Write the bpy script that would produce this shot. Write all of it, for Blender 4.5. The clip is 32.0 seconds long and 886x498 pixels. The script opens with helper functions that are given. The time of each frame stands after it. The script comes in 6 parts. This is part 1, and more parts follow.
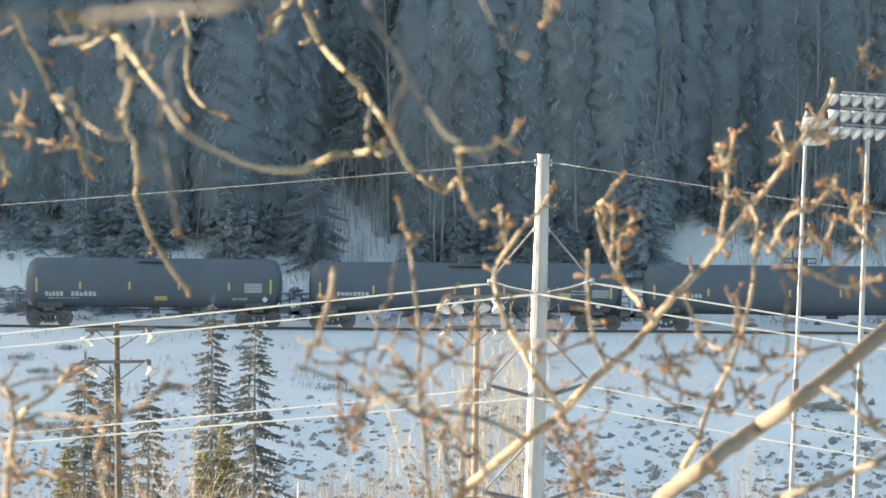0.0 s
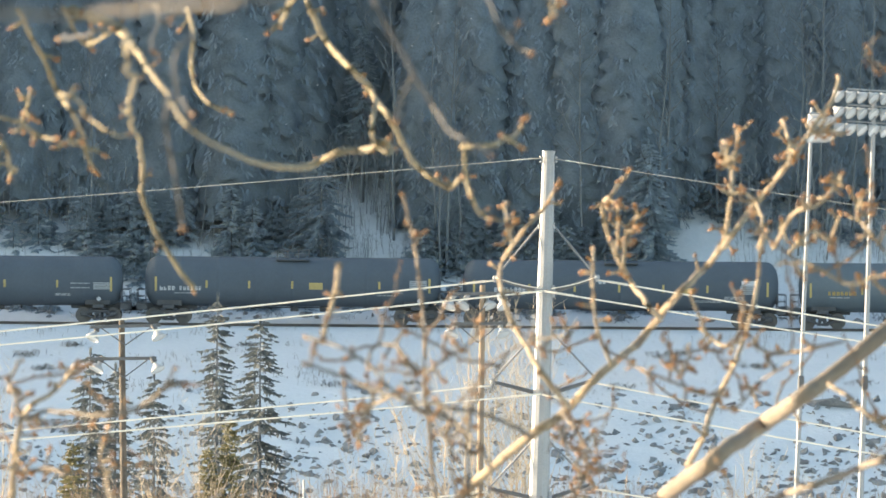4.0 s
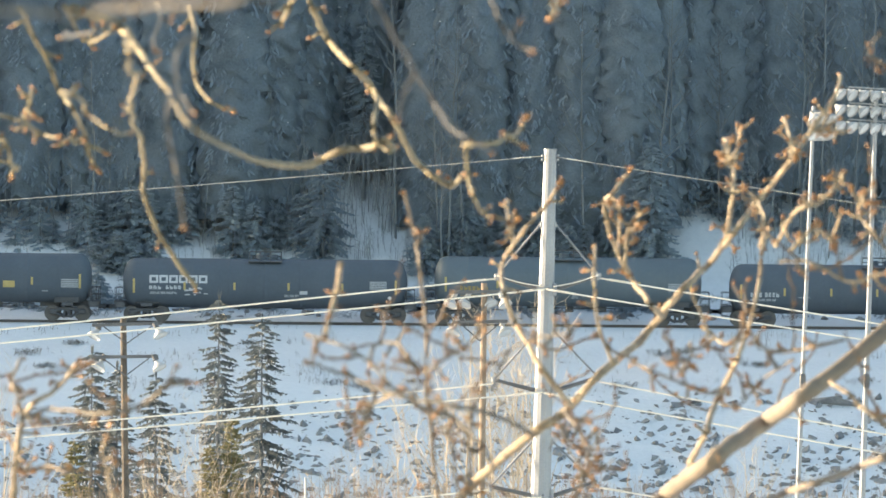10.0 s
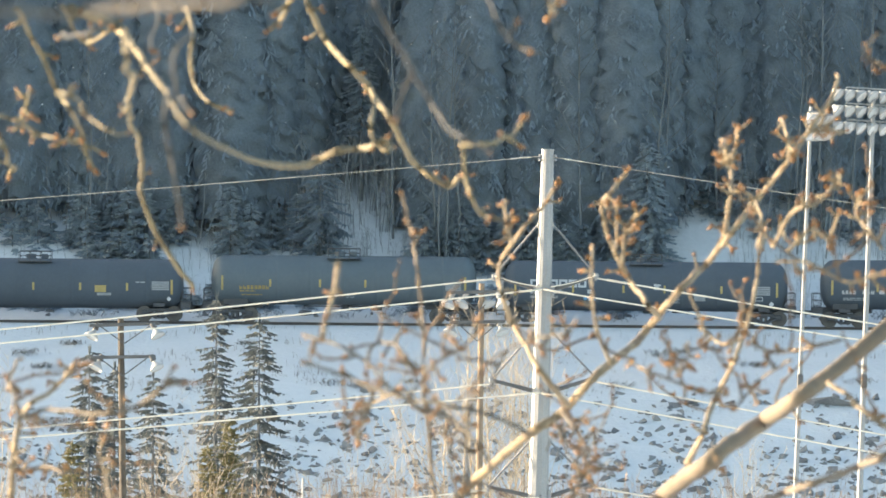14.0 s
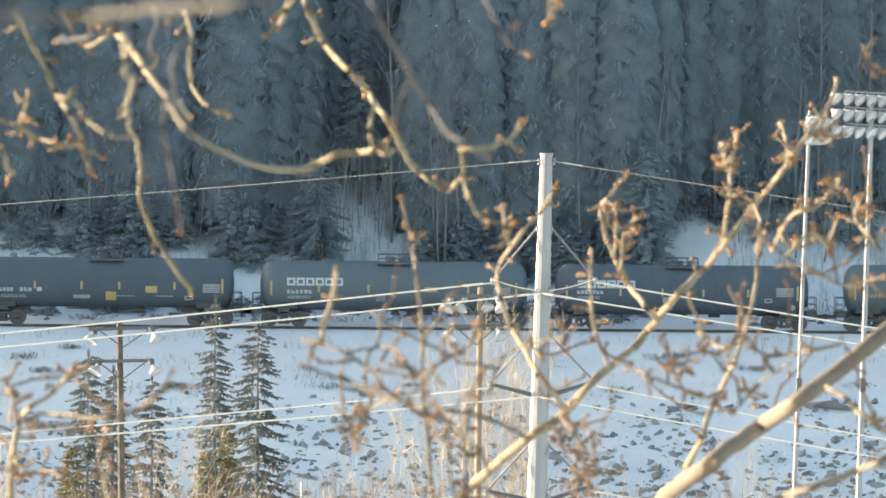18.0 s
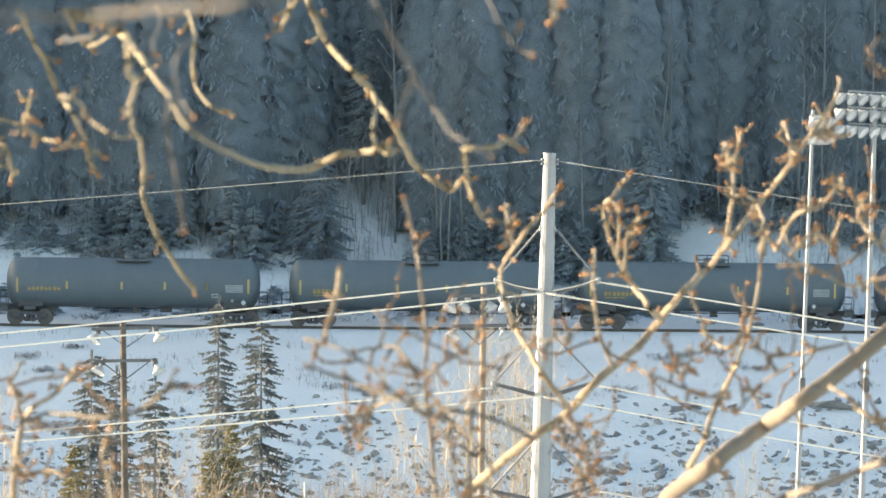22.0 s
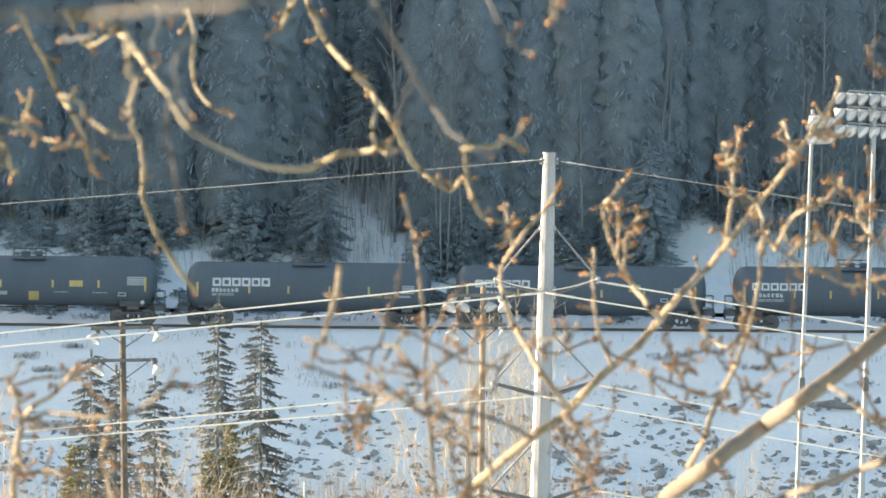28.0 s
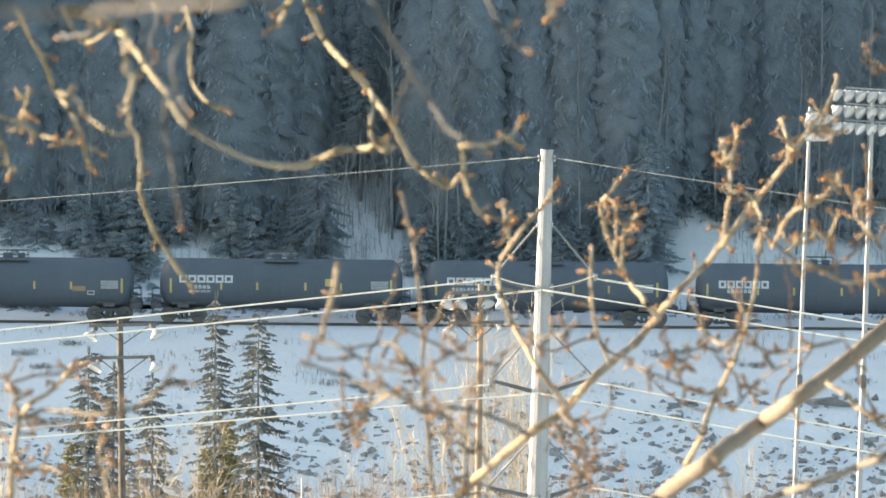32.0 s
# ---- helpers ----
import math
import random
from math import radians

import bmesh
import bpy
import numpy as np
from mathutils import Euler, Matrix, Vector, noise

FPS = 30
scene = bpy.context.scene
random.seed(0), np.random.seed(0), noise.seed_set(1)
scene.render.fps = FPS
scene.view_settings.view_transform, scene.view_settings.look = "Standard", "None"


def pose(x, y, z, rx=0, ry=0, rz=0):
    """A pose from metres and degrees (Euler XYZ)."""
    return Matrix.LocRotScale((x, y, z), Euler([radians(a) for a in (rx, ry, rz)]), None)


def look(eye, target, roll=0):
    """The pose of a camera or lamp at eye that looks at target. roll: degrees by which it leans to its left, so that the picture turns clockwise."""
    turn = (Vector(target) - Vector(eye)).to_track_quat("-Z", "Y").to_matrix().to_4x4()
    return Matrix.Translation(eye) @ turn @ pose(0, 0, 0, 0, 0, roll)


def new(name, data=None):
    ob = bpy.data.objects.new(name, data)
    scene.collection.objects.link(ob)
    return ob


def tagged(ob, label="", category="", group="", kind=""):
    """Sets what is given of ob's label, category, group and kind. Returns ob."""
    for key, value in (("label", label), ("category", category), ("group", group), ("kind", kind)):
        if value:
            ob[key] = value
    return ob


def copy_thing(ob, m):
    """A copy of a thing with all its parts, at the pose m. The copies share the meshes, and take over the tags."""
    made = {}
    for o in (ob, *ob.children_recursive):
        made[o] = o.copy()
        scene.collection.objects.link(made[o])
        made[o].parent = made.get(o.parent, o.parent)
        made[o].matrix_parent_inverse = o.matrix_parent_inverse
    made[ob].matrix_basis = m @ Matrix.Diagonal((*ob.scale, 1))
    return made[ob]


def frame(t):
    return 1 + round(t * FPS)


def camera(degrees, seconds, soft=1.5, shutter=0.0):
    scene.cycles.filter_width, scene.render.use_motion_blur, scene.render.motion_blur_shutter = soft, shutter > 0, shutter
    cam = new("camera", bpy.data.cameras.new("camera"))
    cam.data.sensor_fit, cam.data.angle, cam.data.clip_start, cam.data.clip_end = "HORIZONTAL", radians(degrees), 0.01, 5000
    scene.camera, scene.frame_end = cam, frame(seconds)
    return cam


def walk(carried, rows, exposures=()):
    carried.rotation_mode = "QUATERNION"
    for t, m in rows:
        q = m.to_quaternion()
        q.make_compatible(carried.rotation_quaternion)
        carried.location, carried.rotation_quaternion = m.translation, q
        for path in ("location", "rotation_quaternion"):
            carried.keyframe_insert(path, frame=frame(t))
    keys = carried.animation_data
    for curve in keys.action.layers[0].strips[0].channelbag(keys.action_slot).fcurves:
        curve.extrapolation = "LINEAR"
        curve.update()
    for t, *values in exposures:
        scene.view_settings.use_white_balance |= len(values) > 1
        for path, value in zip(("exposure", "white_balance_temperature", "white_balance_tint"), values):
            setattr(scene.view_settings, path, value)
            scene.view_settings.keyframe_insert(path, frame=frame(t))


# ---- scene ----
# A freight train of tank cars passes below a wooded winter slope, seen through bare
# cottonwood twigs. Camera at the origin, y away from it, rail top at z = -16, train at y = 605.
TRAIN_Y, RAIL_Z, SPEED = 605.0, -16.0, 12.517
SUN_AZ, SUN_EL = -70.0, 9.5

# ---- camera ----
cam = camera(5.0, 32.0, soft=1.6)
cam.data.dof.use_dof, cam.data.dof.focus_distance, cam.data.dof.aperture_fstop = True, 420.0, 82.0
PATH = [
    (0, -0.0391, -1.0656), (0.5, -0.0287, -1.0625), (1, -0.0239, -1.0601), (1.5, -0.0144, -1.0744), (2, -0.0144, -1.0784),
    (2.5, -0.0128, -1.0824), (3, -0.0096, -1.0840), (3.5, -0.0080, -1.0840), (5.5, -0.0191, -1.0832), (6, -0.0207, -1.0800),
    (6.5, -0.0231, -1.0704), (7, -0.0096, -1.0704), (7.5, -0.0048, -1.0704), (8, -0.0048, -1.0752), (8.5, -0.0096, -1.0800),
    (9, 0.0000, -1.0800), (9.5, -0.0048, -1.0936), (10, 0.0000, -1.0944), (10.5, -0.0128, -1.0944), (11, -0.0112, -1.0904),
    (11.5, 0.0072, -1.0840), (12, -0.0016, -1.0840), (12.5, -0.0144, -1.0816), (13, -0.0191, -1.0800), (13.5, -0.0144, -1.0840),
    (14, -0.0144, -1.0928), (14.5, -0.0152, -1.0904), (16.5, -0.0287, -1.0983), (17, -0.0335, -1.0904), (17.5, -0.0247, -1.0800),
    (18, -0.0215, -1.0704), (18.5, -0.0175, -1.0648), (19, -0.0048, -1.0617), (19.5, -0.0120, -1.0561), (20, -0.0191, -1.0632),
    (20.5, -0.0207, -1.0704), (21, -0.0160, -1.0744), (21.5, -0.0128, -1.0800), (22, -0.0024, -1.0720), (22.5, -0.0144, -1.0688),
    (23, -0.0096, -1.0744), (23.5, -0.0096, -1.0784), (24, -0.0136, -1.0744), (24.5, -0.0048, -1.0784), (25, 0.0056, -1.0856),
    (25.5, 0.0056, -1.0800), (27.5, -0.0096, -1.0744), (28, -0.0048, -1.0744), (28.5, -0.0048, -1.0704), (29, -0.0160, -1.0760),
    (29.5, -0.0056, -1.0800), (30, -0.0144, -1.0824), (30.5, -0.0064, -1.0840), (31, -0.0191, -1.0952), (31.5, -0.0191, -1.0920),
    (32, -0.0191, -1.0904)]
walk(cam, [(t, pose(0, 0, 0, 90 + tilt, 0, turn) @ pose(0, 0, 0, 0, 0, 0.5)) for t, turn, tilt in PATH],
     exposures=[(0, 2.1, 7200, 9), (32, 2.1, 7200, 9)])

# ---- light ----
world = bpy.data.worlds.new("sky")
scene.world = world
world.use_nodes = True
sky = world.node_tree.nodes.new("ShaderNodeTexSky")
sky.sky_type, sky.sun_disc = "NISHITA", False
sky.sun_elevation, sky.sun_rotation = radians(SUN_EL), radians(SUN_AZ)
sky.air_density, sky.dust_density, sky.ozone_density = 1.0, 1.6, 1.2
back = world.node_tree.nodes["Background"]
back.inputs["Strength"].default_value = 0.15
world.node_tree.links.new(sky.outputs[0], back.inputs["Color"])
sun = new("sun", bpy.data.lights.new("sun", "SUN"))
sun.data.energy, sun.data.angle, sun.data.color = 4.0, radians(0.5), (1.0, 0.855, 0.69)
toward = Vector((math.sin(radians(SUN_AZ)), math.cos(radians(SUN_AZ)), math.tan(radians(SUN_EL))))
sun.matrix_world = look(toward * 200, (0, 0, 0))


# ---- materials ----
def material(name, low, high, rough=0.8, metal=0.0, scale=4.0, fine=40.0, bump=0.2, depth=0.01, island=0.0, each=0.0, through_light=0.0):
    """A surface that wanders between two colours at two sizes, with fine relief."""
    m = bpy.data.materials.new(name)
    m.use_nodes = True
    n, l = m.node_tree.nodes, m.node_tree.links
    b = n["Principled BSDF"]
    b.inputs["Metallic"].default_value = metal
    place = n.new("ShaderNodeTexCoord")
    wide, grain = n.new("ShaderNodeTexNoise"), n.new("ShaderNodeTexNoise")
    wide.inputs["Scale"].default_value, wide.inputs["Detail"].default_value = scale, 3
    grain.inputs["Scale"].default_value, grain.inputs["Detail"].default_value = fine, 4
    for t in (wide, grain):
        l.new(place.outputs["Object"], t.inputs["Vector"])
    add = n.new("ShaderNodeMath")
    add.operation = "MULTIPLY_ADD"
    add.inputs[1].default_value = 0.55
    l.new(wide.outputs["Fac"], add.inputs[0])
    half = n.new("ShaderNodeMath")
    half.operation = "MULTIPLY"
    half.inputs[1].default_value = 0.45
    l.new(grain.outputs["Fac"], half.inputs[0])
    l.new(half.outputs[0], add.inputs[2])
    value = add.outputs[0]
    if island or each:
        info = n.new("ShaderNodeNewGeometry" if island else "ShaderNodeObjectInfo")
        more = n.new("ShaderNodeMath")
        more.operation = "MULTIPLY_ADD"
        more.inputs[1].default_value = island or each
        l.new(info.outputs["Random Per Island" if island else "Random"], more.inputs[0])
        l.new(value, more.inputs[2])
        shift = n.new("ShaderNodeMath")
        shift.operation = "SUBTRACT"
        shift.inputs[1].default_value = (island or each) / 2
        l.new(more.outputs[0], shift.inputs[0])
        value = shift.outputs[0]
    ramp = n.new("ShaderNodeValToRGB")
    ramp.color_ramp.elements[0].position, ramp.color_ramp.elements[1].position = 0.32, 0.68
    ramp.color_ramp.elements[0].color, ramp.color_ramp.elements[1].color = (*low, 1), (*high, 1)
    l.new(value, ramp.inputs["Fac"])
    l.new(ramp.outputs["Color"], b.inputs["Base Color"])
    rr = n.new("ShaderNodeMapRange")
    rr.inputs["To Min"].default_value, rr.inputs["To Max"].default_value = max(rough - 0.12, 0.05), min(rough + 0.12, 1)
    l.new(grain.outputs["Fac"], rr.inputs["Value"])
    l.new(rr.outputs[0], b.inputs["Roughness"])
    if bump:
        bp = n.new("ShaderNodeBump")
        bp.inputs["Strength"].default_value, bp.inputs["Distance"].default_value = bump, depth
        l.new(grain.outputs["Fac"], bp.inputs["Height"])
        l.new(bp.outputs["Normal"], b.inputs["Normal"])
    if through_light:
        thin, mix = n.new("ShaderNodeBsdfTranslucent"), n.new("ShaderNodeMixShader")
        l.new(ramp.outputs["Color"], thin.inputs["Color"])
        mix.inputs["Fac"].default_value = through_light
        l.new(b.outputs[0], mix.inputs[1])
        l.new(thin.outputs[0], mix.inputs[2])
        l.new(mix.outputs[0], n["Material Output"].inputs["Surface"])
    return m


SNOW = material("snow", (0.53, 0.56, 0.58), (0.62, 0.64, 0.655), 0.75, 0, 0.25, 3.0, 0.5, 0.12)
ROCK = material("riprap stone", (0.13, 0.135, 0.145), (0.28, 0.28, 0.28), 0.9, 0, 1.2, 9.0, 0.6, 0.05, each=0.25)
ROCKS = material("riprap stone far", (0.13, 0.135, 0.145), (0.28, 0.28, 0.28), 0.9, 0, 1.2, 9.0, 0.6, 0.05, island=0.25)
# Black lifted towards blue-grey; the haze over the train is in this colour.
BLACK = material("haze-paled black tank paint", (0.059, 0.078, 0.099), (0.081, 0.104, 0.129), 0.85, 0, 0.5, 6.0, 0.1, 0.01)
SLATE = material("dark slate blue tank paint", (0.078, 0.105, 0.124), (0.104, 0.133, 0.152), 0.6, 0, 0.5, 6.0, 0.1, 0.01)
# Underframe steel takes a bluish tint that stands for haze.
HAZED_STEEL = material("haze-tinted underframe steel", (0.060, 0.066, 0.074), (0.096, 0.100, 0.106), 0.8, 0.2, 2.0, 20.0, 0.3)
WHEEL = material("worn wheel steel", (0.075, 0.074, 0.074), (0.128, 0.122, 0.118), 0.6, 0.3, 3.0, 25.0, 0.2)
RAILSTEEL = material("rail steel", (0.07, 0.065, 0.062), (0.13, 0.12, 0.115), 0.6, 0.5, 2.0, 25.0, 0.2)
YELLOW = material("yellow reflective sheeting", (0.34, 0.265, 0.10), (0.45, 0.355, 0.15), 0.6, 0, 3.0, 30.0, 0)
# White is dimmed and cooled in colour, the way haze mutes it.
WHITE = material("white lettering paint", (0.34, 0.37, 0.39), (0.50, 0.52, 0.54), 0.7, 0, 2.0, 20.0, 0)
GREY = material("grey stencil panel", (0.22, 0.25, 0.27), (0.36, 0.38, 0.40), 0.6, 0, 2.0, 20.0, 0)
RUST = material("primer patch", (0.20, 0.145, 0.085), (0.28, 0.21, 0.13), 0.7, 0, 2.0, 20.0, 0)
BLUE = material("blue chalk", (0.10, 0.30, 0.50), (0.16, 0.40, 0.60), 0.7, 0, 2.0, 20.0, 0)
GOLD = material("gold lettering paint", (0.28, 0.20, 0.07), (0.40, 0.29, 0.10), 0.6, 0, 2.0, 20.0, 0)
# Slope needles are lightened and blued: the haze is in their colour.
NEEDLE = material("spruce needles paled by haze", (0.155, 0.200, 0.240), (0.255, 0.318, 0.370), 0.9, 0, 0.7, 6.5, 0.6, 0.10, island=0.06, through_light=0.4)
# Paler again, so that colour lifts the shade inside open young crowns.
NEEDLE_HAZE_PALE = material("young needles paled further by haze", (0.245, 0.304, 0.346), (0.350, 0.420, 0.466), 0.9, 0, 0.7, 6.5, 0, island=0.10, through_light=0.5)
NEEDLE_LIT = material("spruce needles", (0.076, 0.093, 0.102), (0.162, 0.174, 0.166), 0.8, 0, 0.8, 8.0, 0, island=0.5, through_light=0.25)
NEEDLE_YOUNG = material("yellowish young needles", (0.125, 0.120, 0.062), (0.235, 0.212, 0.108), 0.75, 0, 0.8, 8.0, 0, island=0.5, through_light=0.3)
# Bark on the slope is blued and paled to stand for haze.
BARK = material("haze-tinted conifer bark", (0.12, 0.13, 0.138), (0.20, 0.215, 0.225), 0.9, 0, 2.0, 18.0, 0.5)
PALEBARK = material("pale aspen bark", (0.110, 0.126, 0.136), (0.185, 0.202, 0.212), 0.85, 0, 1.5, 12.0, 0.3)
SAPLING = material("grey sapling stems", (0.17, 0.19, 0.20), (0.28, 0.30, 0.31), 0.85, 0, 1.5, 12.0, 0, island=0.4)
BRUSH = material("dry willow stems", (0.20, 0.142, 0.10), (0.36, 0.265, 0.185), 0.85, 0, 1.5, 12.0, 0, island=0.4)
PALESTEM = material("pale poplar stems", (0.35, 0.285, 0.21), (0.56, 0.475, 0.36), 0.8, 0, 1.5, 12.0, 0)
WEED = material("dead weeds", (0.075, 0.070, 0.062), (0.16, 0.145, 0.12), 0.9, 0, 1.5, 12.0, 0, island=0.4)
TWIG = material("cottonwood bark", (0.075, 0.048, 0.028), (0.345, 0.278, 0.180), 0.8, 0, 22.0, 160.0, 0.8, 0.002)
# Upper twigs: TWIG darkened in colour because less light reaches them.
TWIG_SHADY = material("cottonwood bark in weaker light", (0.045, 0.034, 0.020), (0.285, 0.236, 0.138), 0.85, 0, 30.0, 160.0, 0.8, 0.002)
TWIG_TAN = material("tan cottonwood bark", (0.040, 0.032, 0.022), (0.085, 0.070, 0.048), 0.85, 0, 14.0, 160.0, 0.8, 0.002)
TWIG_FINE = material("thin cottonwood twig bark", (0.046, 0.036, 0.025), (0.135, 0.108, 0.074), 0.85, 0, 18.0, 160.0, 0.8, 0.002)
LIMB = material("grey-brown cottonwood limb bark", (0.125, 0.100, 0.076), (0.205, 0.168, 0.124), 0.85, 0, 16.0, 120.0, 0.9, 0.003)
TWIG_BROWN = material("brown cottonwood bark", (0.058, 0.044, 0.032), (0.205, 0.160, 0.114), 0.85, 0, 22.0, 160.0, 0.8, 0.002)
YOUNG = material("reddish young shoots", (0.07, 0.049, 0.035), (0.155, 0.112, 0.076), 0.7, 0, 30.0, 200.0, 0.3, 0.001)
# Nearest twigs, greyed and darkened in colour as if out of the sun.
TWIG_GREY_SHADE = material("grey cottonwood bark in shade", (0.032, 0.032, 0.031), (0.070, 0.068, 0.064), 0.85, 0, 14.0, 160.0, 0.8, 0.002)
BUD = material("reddish brown buds", (0.12, 0.052, 0.018), (0.285, 0.136, 0.044), 0.55, 0, 60.0, 400.0, 0.3, 0.001, island=0.5)
BUD_EACH = material("reddish brown bud", (0.12, 0.050, 0.012), (0.30, 0.138, 0.032), 0.55, 0, 60.0, 400.0, 0.3, 0.001, each=0.5)
GALV = material("galvanised steel", (0.24, 0.25, 0.26), (0.34, 0.34, 0.34), 0.5, 0.2, 0.8, 14.0, 0.1)
WIRE = material("aluminium cable", (0.70, 0.625, 0.51), (0.89, 0.81, 0.68), 0.45, 0.0, 2.0, 30.0, 0)
DULLWIRE = material("dull steel cable", (0.42, 0.37, 0.31), (0.58, 0.52, 0.44), 0.5, 0.1, 2.0, 30.0, 0)
POLYMER = material("grey polymer insulator", (0.13, 0.135, 0.145), (0.21, 0.215, 0.225), 0.5, 0, 3.0, 20.0, 0)
DARKARM = material("weathered dark steel arm", (0.07, 0.07, 0.072), (0.15, 0.147, 0.145), 0.55, 0.1, 2.0, 20.0, 0.1)
WOOD = material("weathered pole wood", (0.060, 0.048, 0.038), (0.15, 0.122, 0.095), 0.9, 0, 3.0, 15.0, 0.4)
PALEWOOD = material("pale pole wood", (0.19, 0.135, 0.092), (0.34, 0.255, 0.182), 0.9, 0, 1.6, 15.0, 0.4)
# Grey-blue lens colour paints the shade inside bells turned from the sun.
DIMLENS = material("lamp lens in the bell's shade", (0.34, 0.38, 0.40), (0.46, 0.50, 0.52), 0.35, 0, 6.0, 40.0, 0)
LAMPSHELL = material("white enamel reflector", (0.34, 0.34, 0.33), (0.46, 0.46, 0.45), 0.45, 0, 2.0, 20.0, 0)
GLASS = material("lamp glass", (0.55, 0.57, 0.58), (0.68, 0.70, 0.70), 0.15, 0, 2.0, 20.0, 0)


# ---- building helpers ----
def link(name, verts, faces, mat, parent=None, label="", smooth=False):
    me = bpy.data.meshes.new(name)
    me.from_pydata(verts, [], faces)
    me.materials.append(mat)
    if smooth:
        me.polygons.foreach_set("use_smooth", [True] * len(me.polygons))
    me.update()
    ob = new(name, me)
    ob.parent = parent
    return tagged(ob, label) if label else ob


def part(name, bm, mat, parent=None, label="", smooth=False):
    me = bpy.data.meshes.new(name)
    bmesh.ops.recalc_face_normals(bm, faces=bm.faces)
    bm.to_mesh(me)
    bm.free()
    me.materials.append(mat)
    if smooth:
        me.polygons.foreach_set("use_smooth", [True] * len(me.polygons))
    ob = new(name, me)
    ob.parent = parent
    return tagged(ob, label) if label else ob


def share(name, data, parent, m):
    ob = new(name, data)
    ob.parent, ob.matrix_basis = parent, m
    return ob


def thing(name, m, label, category, group=""):
    ob = new(name)
    ob.empty_display_size = 0.2
    ob.matrix_basis = m
    return tagged(ob, label, category, group)


def box(bm, x, y, z, sx, sy, sz, bevel=0.0, turn=None):
    m = Matrix.Translation((x, y, z)) @ (turn or Matrix()) @ Matrix.Diagonal((sx, sy, sz, 1))
    made = bmesh.ops.create_cube(bm, size=1, matrix=m)["verts"]
    if bevel:
        edges = list({e for v in made for e in v.link_edges})
        bmesh.ops.bevel(bm, geom=edges, offset=bevel, segments=1, affect="EDGES")


def rod(bm, a, b, r0, r1=None, sides=8):
    a, b = Vector(a), Vector(b)
    d = b - a
    m = Matrix.Translation((a + b) / 2) @ d.to_track_quat("Z", "Y").to_matrix().to_4x4()
    bmesh.ops.create_cone(bm, cap_ends=True, segments=sides, radius1=r0, radius2=r0 if r1 is None else r1, depth=d.length, matrix=m)


def tube_data(points, radii, sides=7, start=0):
    """Verts and faces of a tapered tube along points."""
    verts, faces = [], []
    pts = [Vector(p) for p in points]
    for i, p in enumerate(pts):
        d = (pts[min(i + 1, len(pts) - 1)] - pts[max(i - 1, 0)]).normalized()
        q = d.to_track_quat("Z", "Y")
        for k in range(sides):
            a = 2 * math.pi * k / sides
            verts.append(p + q @ Vector((math.cos(a), math.sin(a), 0)) * radii[i])
    for i in range(len(pts) - 1):
        for k in range(sides):
            j = (k + 1) % sides
            faces.append((start + i * sides + k, start + i * sides + j, start + (i + 1) * sides + j, start + (i + 1) * sides + k))
    faces.append(tuple(start + k for k in reversed(range(sides))))
    faces.append(tuple(start + (len(pts) - 1) * sides + k for k in range(sides)))
    return verts, faces


def smooth_path(points, steps=5):
    """A rounded path through the points."""
    p = [Vector(v) for v in points]
    p = [2 * p[0] - p[1]] + p + [2 * p[-1] - p[-2]]
    out = []
    for i in range(1, len(p) - 2):
        for s in range(steps):
            t = s / steps
            out.append(0.5 * (2 * p[i] + (p[i + 1] - p[i - 1]) * t + (2 * p[i - 1] - 5 * p[i] + 4 * p[i + 1] - p[i + 2]) * t * t
                              + (3 * p[i] - p[i - 1] - 3 * p[i + 1] + p[i + 2]) * t ** 3))
    return out + [p[-2]]


# ---- ground: hill at the camera, valley floor, bank, track bench, wooded slope ----
PROFILE_Y = [-600, -5, 8, 60, 140, 500, 570, 590, 602.5, 608.0, 612, 617, 640, 820, 1000, 2200, 4500]
PROFILE_Z = [-1.7, -1.7, -4.5, -16, -27, -27.5, -27.4, -19.5, -16.13, -16.13, -15.3, -11.9, 0.5, 122, 140, 110, 70]


def ground_z(x, y):
    z = float(np.interp(y, PROFILE_Y, PROFILE_Z))
    near_track = min(1.0, max(0.0, (abs(y - 605) - 3) / 10))
    z += near_track * 0.5 * noise.noise(Vector((x * 0.06, y * 0.06, 3)))
    z += near_track * 0.16 * noise.noise(Vector((x * 0.35, y * 0.35, 9)))
    if y > 612:
        z += min(1.0, (y - 612) / 8) * 1.1 * noise.noise(Vector((x * 0.09, y * 0.09, 21)))
    return z


def make_ground():
    xs = np.concatenate([np.linspace(-2500, -80, 24), np.linspace(-60, 60, 161), np.linspace(80, 2500, 24)])
    ys = np.concatenate([np.linspace(-600, 0, 6), np.linspace(10, 560, 46), np.linspace(563, 665, 165), np.linspace(672, 780, 20), np.linspace(800, 4500, 16)])
    verts = [(x, y, ground_z(x, y)) for y in ys for x in xs]
    n = len(xs)
    faces = [(j * n + i, j * n + i + 1, (j + 1) * n + i + 1, (j + 1) * n + i) for j in range(len(ys) - 1) for i in range(n - 1)]
    return tagged(link("ground", verts, faces, SNOW, smooth=True), "snow-covered valley floor, river bank and wooded hillside", "ground", kind="structure")


ground = make_ground()


def make_track():
    track = tagged(new("railway_track"), "single railway track half buried in snow on the bank", "railway track", kind="structure")
    track.matrix_basis = pose(0, TRAIN_Y, RAIL_Z)
    for side in (-0.75, 0.75):
        bm = bmesh.new()
        for z, w, h in ((-0.012, 0.07, 0.03), (-0.075, 0.02, 0.10), (-0.14, 0.14, 0.03)):
            box(bm, 0, side, z - 0.005, 900, w, h)
        part("rail", bm, RAILSTEEL, track)
    return track


make_track()


